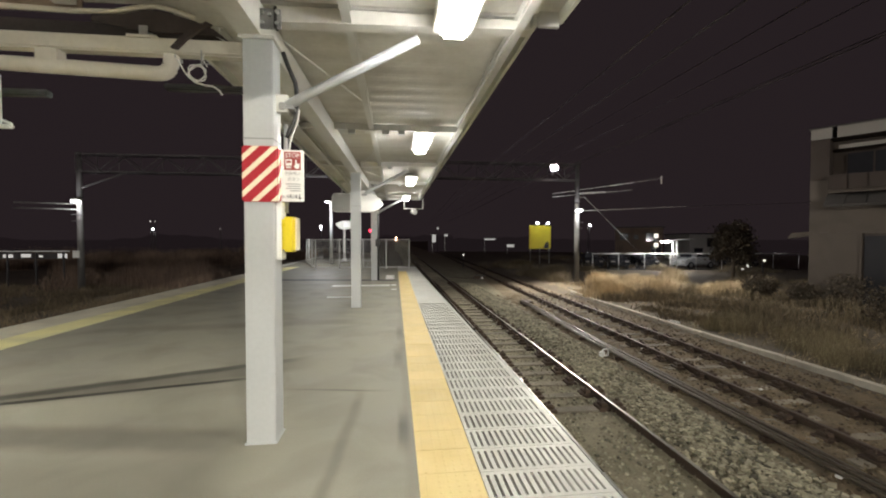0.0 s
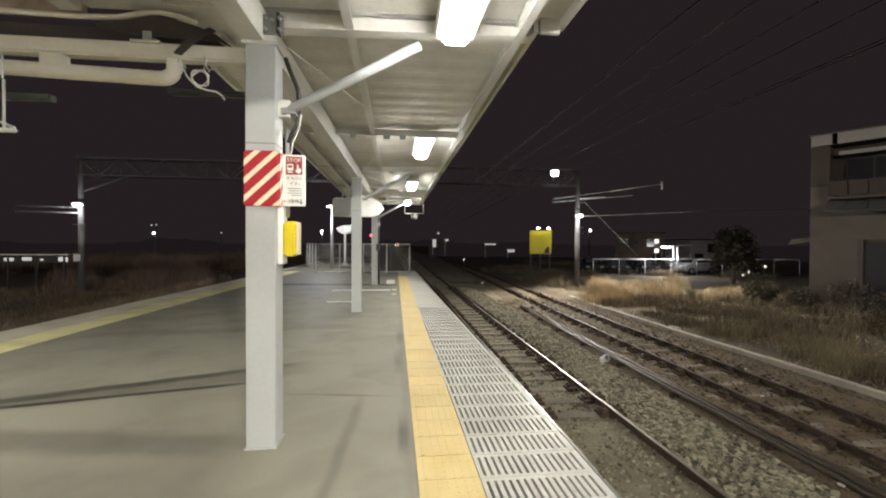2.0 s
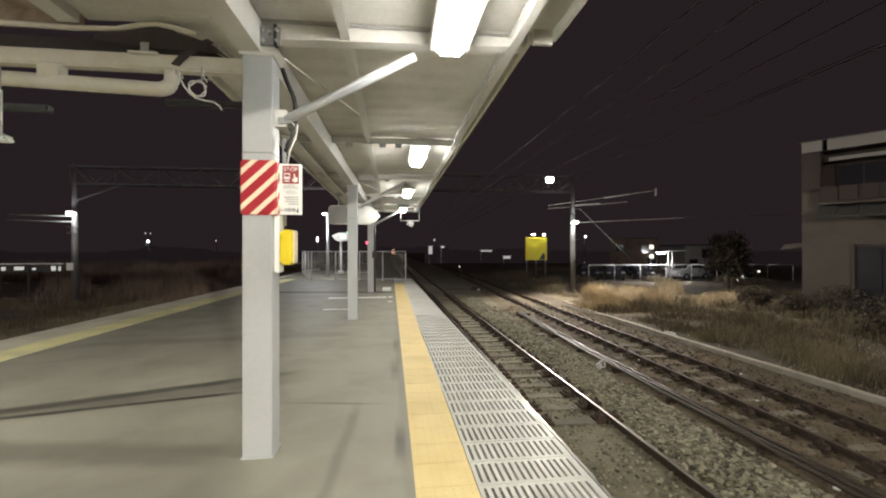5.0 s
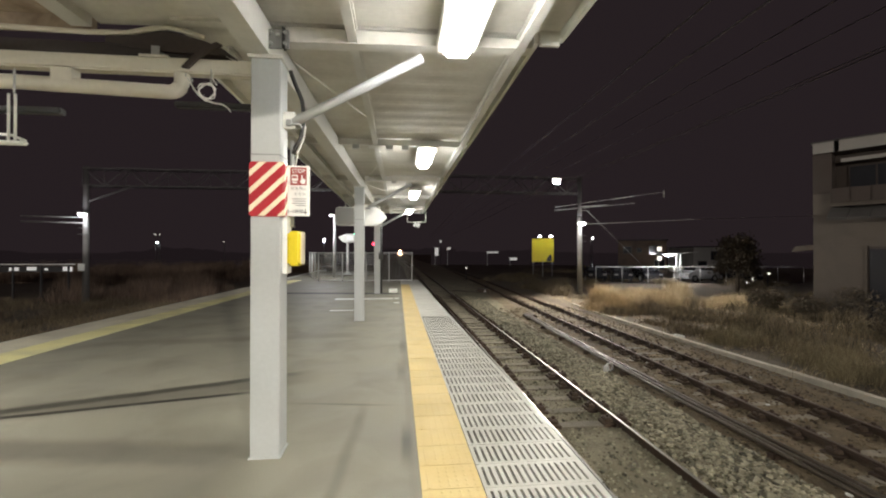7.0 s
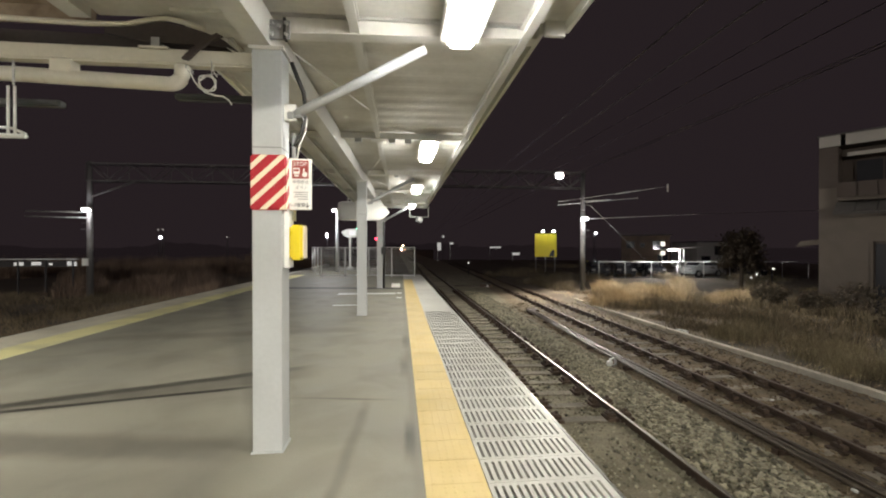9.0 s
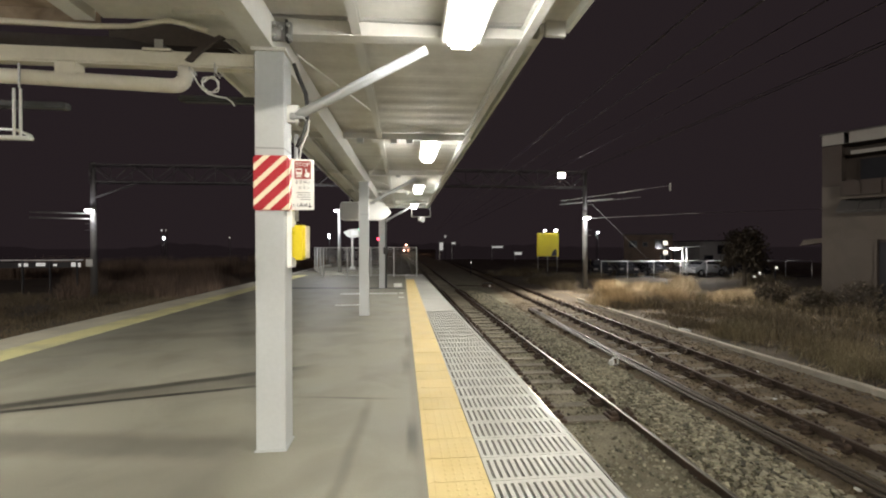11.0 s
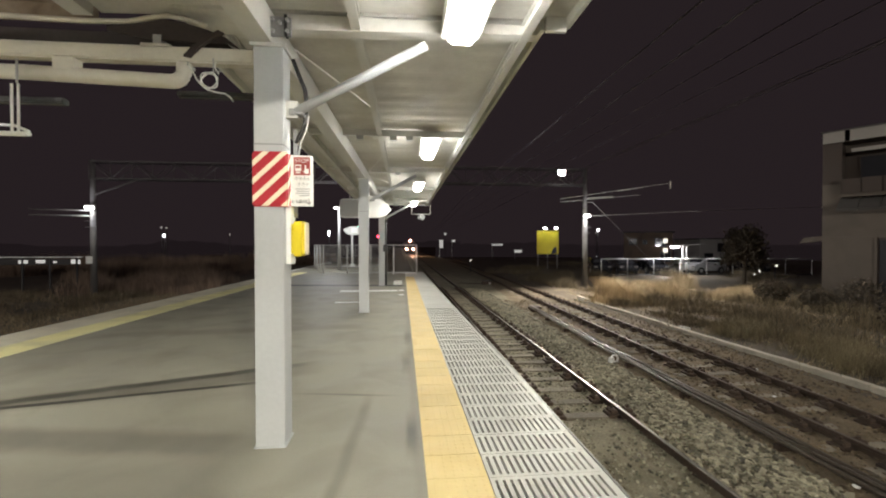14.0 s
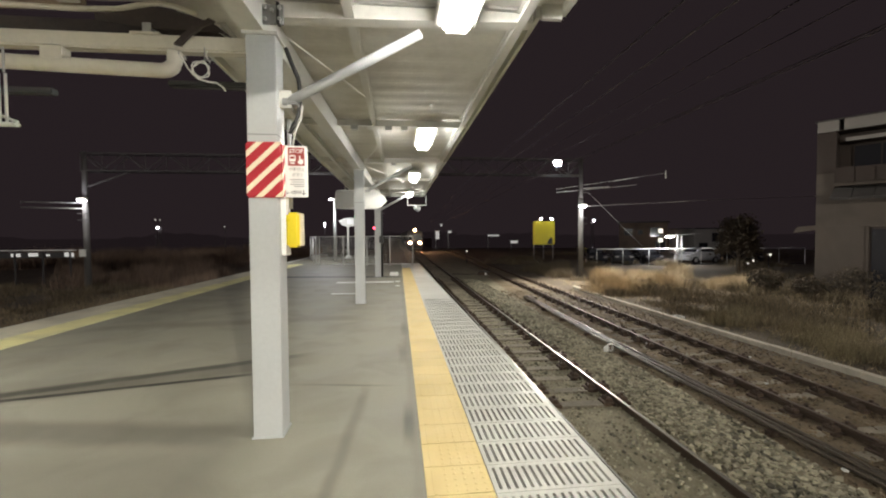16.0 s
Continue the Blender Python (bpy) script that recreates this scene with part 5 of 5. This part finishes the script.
car(31.8, 35.6, 78, M_CAR, "dark parked car behind the boundary fence")



def shed(name, x, y, w, d, h, material, label, windows=(), rz=-6, roof=0.15):
    s = empty(name, x, y, G2, label, "building", "far buildings", rz=rz)
    box("wall", (0, 0, 0), (w, d, h), material, s)
    prism("roof", ((-0.3, h + 0.002), (w + 0.3, h + 0.002), (w + 0.1, h + roof), (-0.1, h + roof)), "y", -0.3, d + 0.3, M_SLATE, s)
    for wx, wz, ww, wh, lit in windows:
        f = box("window", (wx, -0.05, wz), (wx + ww, 0.02, wz + wh), M_TRIMW, s)
        box("pane", (wx + 0.06, -0.062, wz + 0.06), (wx + ww - 0.06, -0.052, wz + wh - 0.06), M_WIN if lit else M_GLASS, f)
    return s


shed("office_building", 28.9, 51.8, 5.6, 6, 4.2, M_OFFICE, "two-storey brown building with dark windows beyond the car park",
     ((0.6, 2.6, 1.0, 0.9, 0), (2.2, 2.7, 0.6, 0.6, 0), (3.6, 2.4, 1.4, 1.2, 0), (4.2, 0.5, 1.2, 1.4, 0)), rz=-31)
shed("low_house", 38.2, 50, 6.5, 6, 3.35, M_PALEWALL, "low white house with a dark window beyond the car park", ((2.2, 1.7, 2.2, 1.2, 0), (0.5, 0.3, 1.2, 1.3, 0), (4.2, 0.3, 1.4, 1.3, 0)))


def lit_sign(x, y, z):
    s = empty("lit_sign", x, y, G2, "two white lit box signs on a pole", "sign")
    tube("pole", ((0, 0.1, 0), (0, 0.1, z + 0.4)), 0.06, M_GALV, s, 8)
    for k in (0.0, -1.15):
        box("sign_box", (-0.27, -0.12, z + k - 0.26), (0.27, 0.0, z + k + 0.24), M_WIN, s, bevel=0.02)
    return s


lit_sign(32.1, 48, 3.15)


def yard_lamp(x, y, h):
    l = empty("yard_lamp", x, y, G2, "open car park shelter with a bright lamp under its roof", "lamp post", "lamp posts")
    for x0 in (-0.13, 0.25):
        tube("pole", ((x0, 0, 0), (x0, 0, h + 0.05)), 0.05, M_GALV, l, 8)
    prism("roof", ((-1.35, h + 0.04), (1.68, h + 0.22), (1.68, h + 0.27), (-1.35, h + 0.11)), "y", -0.4, 0.5, M_SIGN, l)
    box("lens", (-1.15, -0.2, h - 0.05), (-0.5, 0.2, h + 0.03), M_SMALL, l, bevel=0.03, label="glowing lamp head")
    d = bpy.data.lights.new("yard_light", "POINT")
    d.energy, d.shadow_soft_size = 520, 0.2
    o = new("yard_light", d)
    o.matrix_basis = pose(x - 1.0, y - 0.4, G2 + h - 0.25)
    return l


yard_lamp(23.9, 33.2, 2.5)


def small_lamp(x, y, z, r, material, label, mast=True, cat="lamp"):
    s = empty("distant_lamp" if cat == "lamp" else "railway_signal", x, y, z, label, cat, "distant lights")
    bm = bmesh.new()
    bmesh.ops.create_icosphere(bm, subdivisions=2, radius=r)
    part("glowing_lens", bm, material, s, smooth=True)
    box("hood", (-r * 1.3, -r * 0.4, r * 0.85), (r * 1.3, r * 1.2, r * 1.2), M_GALV, s)
    if mast:
        tube("mast", ((0, r * 1.5, GROUND - z), (0, r * 1.5, r)), 0.05, M_GANTRY, s, 6)
    return s


def sight_place(u, v, y):
    """Place at depth y on the sight line with slopes u (to the right) and v (up) from the camera's usual stand."""
    return (u * y, y, 1.515 + v * y)


for u, v, y, r, m in ((-0.171, 0.030, 60, 0.12, M_SMALL), (-0.171, 0.024, 60, 0.09, M_SMALL), (-0.538, 0.0225, 60, 0.12, M_SMALL), (-0.543, 0.040, 60, 0.07, M_WIN), (-0.533, 0.040, 60, 0.05, M_WIN),
                      (0.104, 0.026, 84, 0.24, M_DIMWIN), (0.49, 0.036, 60, 0.13, M_SMALL), (0.485, 0.03, 60, 0.05, M_WIN), (-0.395, 0.024, 60, 0.06, M_WIN)):
    small_lamp(*sight_place(u, v, y), r, m, "small distant lit lamp on a mast at night")
small_lamp(6.67, 40, -0.01, 0.07, M_WIN, "small low lit marker lamp between the tracks")
small_lamp(-4.5, 80, 3.1, 0.24, M_REDSIG, "red railway signal lamp on a mast", True, "signal")
small_lamp(-8.1, 80, 5.0, 0.17, M_GRNSIG, "green railway signal lamp on a mast", True, "signal")


def lit_stop(x, y, z, w, h):
    s = empty("lit_shelter", x, y, GROUND, "distant lit shelter beside the tracks", "shelter", "distant lights")
    box("post", (0, 0, 0), (0.1, 0.1, z - GROUND), M_GALV, s)
    box("roof", (-0.2, -0.2, z - GROUND + h), (w + 0.2, 0.6, z - GROUND + h + 0.1), M_GALV, s)
    box("panel", (0, 0.0, z - GROUND), (w, 0.08, z - GROUND + h), M_DIMWIN, s)
    return s


lit_stop(17.5, 80, 1.35, 2.2, 0.3)
lit_stop(7.2, 80, 0.9, 0.7, 1.5)
lit_stop(10.2, 85, 2.1, 0.7, 0.4)
lit_stop(21.5, 78, 0.0, 1.4, 0.5)


def left_side():
    w = empty("lineside_fence", -30.0, 27, GROUND + 0.29, "white-capped low fence with pale lit panels beyond the far track", "fence")
    box("top_rail", (0, -0.05, 1.79), (10.85, 0.05, 1.85), M_SIGN, w)
    for i in range(8):
        box("post", (i * 1.5, -0.04, -0.29), (i * 1.5 + 0.08, 0.04, 1.789), M_GANTRY, w)
    box("boarding", (0, 0.06, 1.36), (10.6, 0.1, 1.70), M_GANTRY, w)
    for a, b, z0, z1 in ((7.3, 7.8, 1.44, 1.64), (8.25, 8.75, 1.46, 1.66), (9.2, 9.38, 1.46, 1.58), (10.2, 10.42, 1.42, 1.68), (10.48, 10.7, 1.40, 1.66)):
        box("lit_panel", (a, 0.02, z0), (b, 0.055, z1), M_DIMWIN, w)
    return w


left_side()


# low lamps that stand for car lights near the car park
for x, y, z in ((27.5, 30.0, -0.88), (28.0, 30.0, -0.62), (29.4, 30.0, -0.18)):
    small_lamp(x, y, z, 0.09, M_WIN, "small low lit lamp standing for a car light")


# ---- house beside the line ----
def house():
    h = empty("house", 17.8, 16.0, G2, "two-storey stucco house with balcony and dark pent roof", "house", rz=math.degrees(math.atan2(-1.7, 1.1)))
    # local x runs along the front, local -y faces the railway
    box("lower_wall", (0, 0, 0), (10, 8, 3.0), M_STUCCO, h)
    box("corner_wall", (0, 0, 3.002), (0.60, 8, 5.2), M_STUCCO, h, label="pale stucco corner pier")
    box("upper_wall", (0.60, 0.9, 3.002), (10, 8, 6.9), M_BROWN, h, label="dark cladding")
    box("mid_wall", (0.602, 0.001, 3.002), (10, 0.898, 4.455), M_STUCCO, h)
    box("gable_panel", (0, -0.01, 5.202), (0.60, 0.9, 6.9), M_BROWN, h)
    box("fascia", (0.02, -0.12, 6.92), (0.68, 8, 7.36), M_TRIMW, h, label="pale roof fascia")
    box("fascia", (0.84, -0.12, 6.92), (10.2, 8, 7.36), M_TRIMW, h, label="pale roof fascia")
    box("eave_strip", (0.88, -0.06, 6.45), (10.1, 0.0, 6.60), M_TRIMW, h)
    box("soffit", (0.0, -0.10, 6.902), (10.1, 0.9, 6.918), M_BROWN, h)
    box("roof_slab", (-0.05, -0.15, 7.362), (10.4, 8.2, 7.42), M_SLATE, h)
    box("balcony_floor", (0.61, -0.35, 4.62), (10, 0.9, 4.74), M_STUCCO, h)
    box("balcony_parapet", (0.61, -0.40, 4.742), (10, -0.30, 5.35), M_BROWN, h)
    for i in range(16):
        box("parapet_slat", (0.66 + i * 0.58, -0.425, 4.76), (1.18 + i * 0.58, -0.402, 5.33), M_BROWN, h)
    for i in range(4):
        x = 1.0 + i * 2.1
        f = box("window", (x, 0.84, 5.2), (x + 1.7, 0.9, 6.4), M_BROWN, h)
        for k in (0.06, 0.88):
            box("pane", (x + k, 0.825, 5.26), (x + k + 0.76, 0.838, 6.34), M_GLASS, f)
    for i in range(15):
        x = 0.56 + i * 0.62
        prism("pent_roof_tile", ((-0.002, 4.60), (-0.95, 4.12), (-0.95, 4.02), (-0.002, 4.46)), "x", x, x + 0.60, M_SLATE, h)
    box("doorway", (1.62, -0.03, 0.0), (4.6, 0.0, 2.95), M_BROWN, h)
    box("door_frame", (1.55, -0.07, 0.0), (1.62, 0.0, 3.0), M_STUCCO, h)
    for k in range(4):
        box("shutter_slat", (1.7 + k * 0.72, -0.06, 0.05), (2.38 + k * 0.72, -0.031, 2.85), M_GLASS, h)
    prism("side_awning", ((-0.80, 2.74), (-0.66, 2.98), (0.0, 3.06), (0.0, 2.86)), "y", 0.3, 1.5, M_STUCCO, h, "small pale side awning")
    return h


house()


# ---- the train ----
def train():
    t = empty("train", near_x(400), 400, RAIL_TOP, "commuter train at night with three warm headlights", "train")
    prism("body", ((-1.42, 0.9), (1.42, 0.9), (1.45, 1.5), (1.42, 3.0), (1.25, 3.45), (0.7, 3.68), (-0.7, 3.68), (-1.25, 3.45), (-1.42, 3.0), (-1.45, 1.5)), "y", 0.0, 20.0, M_TRAIN, t, bevel=0.05)
    prism("body", ((-1.42, 0.9), (1.42, 0.9), (1.45, 1.5), (1.42, 3.0), (1.25, 3.45), (0.7, 3.68), (-0.7, 3.68), (-1.25, 3.45), (-1.42, 3.0), (-1.45, 1.5)), "y", 20.6, 40.0, M_TRAIN, t, bevel=0.05)
    for x0, x1 in ((-1.25, -0.42), (-0.36, 0.36), (0.42, 1.25)):
        box("windscreen", (x0, -0.02, 1.9), (x1, 0.01, 2.85), M_GLASS, t, bevel=0.006)
    box("front_door", (-0.36, -0.03, 1.0), (0.36, 0.0, 1.88), M_TRAIN, t)
    box("skirt", (-1.3, 0.1, 0.25), (1.3, 0.4, 0.9), M_BLACK, t, bevel=0.03)
    box("coupler", (-0.18, -0.45, 0.62), (0.18, 0.1, 0.95), M_BLACK, t, bevel=0.03)
    for x, z in ((-0.85, 1.45), (0.85, 1.45), (0.0, 3.62)):
        bm = bmesh.new()
        add_tube(bm, ((x, -0.07, z), (x, 0.05, z)), 0.11, 18)
        part("headlight", bm, M_HEAD, t, "warm glowing headlight")
        # wider disc for the orange glow round the lamp
        bm = bmesh.new()
        add_tube(bm, ((x, -0.05, z), (x, 0.05, z)), 0.34, 20)
        part("halo_disc", bm, M_HALO, t, "orange glow disc around a headlight")
    for y in (2.5, 15.5, 23, 36):
        for s in (-0.5665, 0.5665):
            for k in (-1.05, 1.05):
                part("wheel", cyl_bm((s - 0.06, y + k, 0.43), (s + 0.06, y + k, 0.43), 0.43, 20), M_RUST, t)
        box("bogie", (-1.0, y - 1.6, 0.4), (1.0, y + 1.6, 0.75), M_BLACK, t, bevel=0.03)
    for s in (-1, 1):
        for i in range(8):
            y = 1.6 + i * 2.3
            box("side_window", (s * 1.44 - 0.02, y, 1.85), (s * 1.44 + 0.02, y + 1.6, 2.75), M_GLASS, t)
    return t


TRAIN = train()


# ---- edge pieces along the platform ----
def tactile_mesh():
    vs, fs = [], []

    def add(lo, hi):
        k = len(vs)
        vs.extend((x, y, z) for z in (lo[2], hi[2]) for y in (lo[1], hi[1]) for x in (lo[0], hi[0]))
        fs.extend(tuple(k + i for i in f) for f in ((4, 5, 7, 6), (0, 1, 5, 4), (2, 6, 7, 3), (0, 4, 6, 2), (1, 3, 7, 5)))
    add((0.0015, 0.0015, -0.028), (0.3985, 0.2985, 0.003))
    for i in range(5):
        for j in range(5):
            x, y = 0.13 + i * 0.058, 0.034 + j * 0.058
            k = len(vs)
            for r, z in ((0.012, 0.0032), (0.007, 0.0048)):
                vs.extend((x + r * math.cos(a * math.pi / 3), y + r * math.sin(a * math.pi / 3), z) for a in range(6))
            fs.extend((k + a, k + (a + 1) % 6, k + 6 + (a + 1) % 6, k + 6 + a) for a in range(6))
            fs.append(tuple(k + 6 + a for a in range(6)))
    add((0.045, 0.01, 0.003), (0.065, 0.29, 0.0065))
    me = bpy.data.meshes.new("tactile_tile")
    me.from_pydata(vs, [], fs)
    me.materials.append(M_YELLOW)
    return me


def slotted_mesh(width):
    vs, fs = [], []

    def add(lo, hi):
        k = len(vs)
        vs.extend((x, y, z) for z in (lo[2], hi[2]) for y in (lo[1], hi[1]) for x in (lo[0], hi[0]))
        fs.extend(tuple(k + i for i in f) for f in ((4, 5, 7, 6), (0, 1, 5, 4), (2, 6, 7, 3), (0, 4, 6, 2), (1, 3, 7, 5)))
    n, pitch, slot = 15, 0.0485, 0.020
    add((0.002, 0.002, -0.028), (width, 0.034, 0.0))
    add((0.002, 0.262, -0.028), (width, 0.298, 0.0))
    x = 0.002
    for i in range(n):
        e = 0.030 + i * pitch
        add((x, 0.034, -0.028), (e, 0.262, 0.0))
        x = e + slot
    add((x, 0.034, -0.028), (width, 0.262, 0.0))
    me = bpy.data.meshes.new("slotted_tile")
    me.from_pydata(vs, [], fs)
    me.materials.append(M_TILE)
    return me


def plain_mesh(width):
    bm = bmesh.new()
    add_box(bm, (0.003, 0.003, -0.028), (width, 0.597, 0.0), 0.003)
    me = bpy.data.meshes.new("edge_block")
    bm.to_mesh(me)
    bm.free()
    me.materials.append(M_TILE)
    return me


def edge_pieces():
    ym, sm, pm = tactile_mesh(), slotted_mesh(0.775), plain_mesh(0.72)
    rr = random.Random(5)
    y0 = 2.63 - 0.3 * 38
    for i in range(98):
        y = y0 + 0.3 * i
        if y > 19.6:
            break
        o = new("tactile_tile", ym)
        o.matrix_basis = pose(0.157, y, rr.uniform(-0.0006, 0.0006))
        o.parent = PLATFORM
    for i in range(64):
        y = y0 + 0.3 * i - 0.012
        if y > 9.6:
            break
        o = new("slotted_tile", sm)
        o.matrix_basis = pose(0.5605 + (edge_x(y) - 0.0135 - 0.5605 - 0.775), y, rr.uniform(-0.0008, 0.0008)) if y > 4 else pose(0.5605, y, rr.uniform(-0.0008, 0.0008))
        o.parent = PLATFORM
    y = y0 + 0.3 * 62 - 0.012
    while y < 22.8:
        o = new("edge_block", pm)
        o.matrix_basis = pose(edge_x(y + 0.6) - 0.014 - 0.72, y, rr.uniform(-0.0008, 0.0008))
        o.parent = PLATFORM
        y += 0.6


edge_pieces()


def motions():
    rows = []
    for t, y in ((0.0, 395), (2.0, 355), (4.0, 315), (6.0, 275), (8.0, 234), (9.2, 210), (11.0, 173), (12.0, 151), (13.0, 130), (14.0, 110), (15.0, 91), (16.0, 73)):
        a = near_x(y + 10) - near_x(y - 2)
        rows.append((t, pose(near_x(y), y, RAIL_TOP, 0, 0, -math.degrees(math.atan2(a, 12)))))
    walk(TRAIN, rows)


motions()
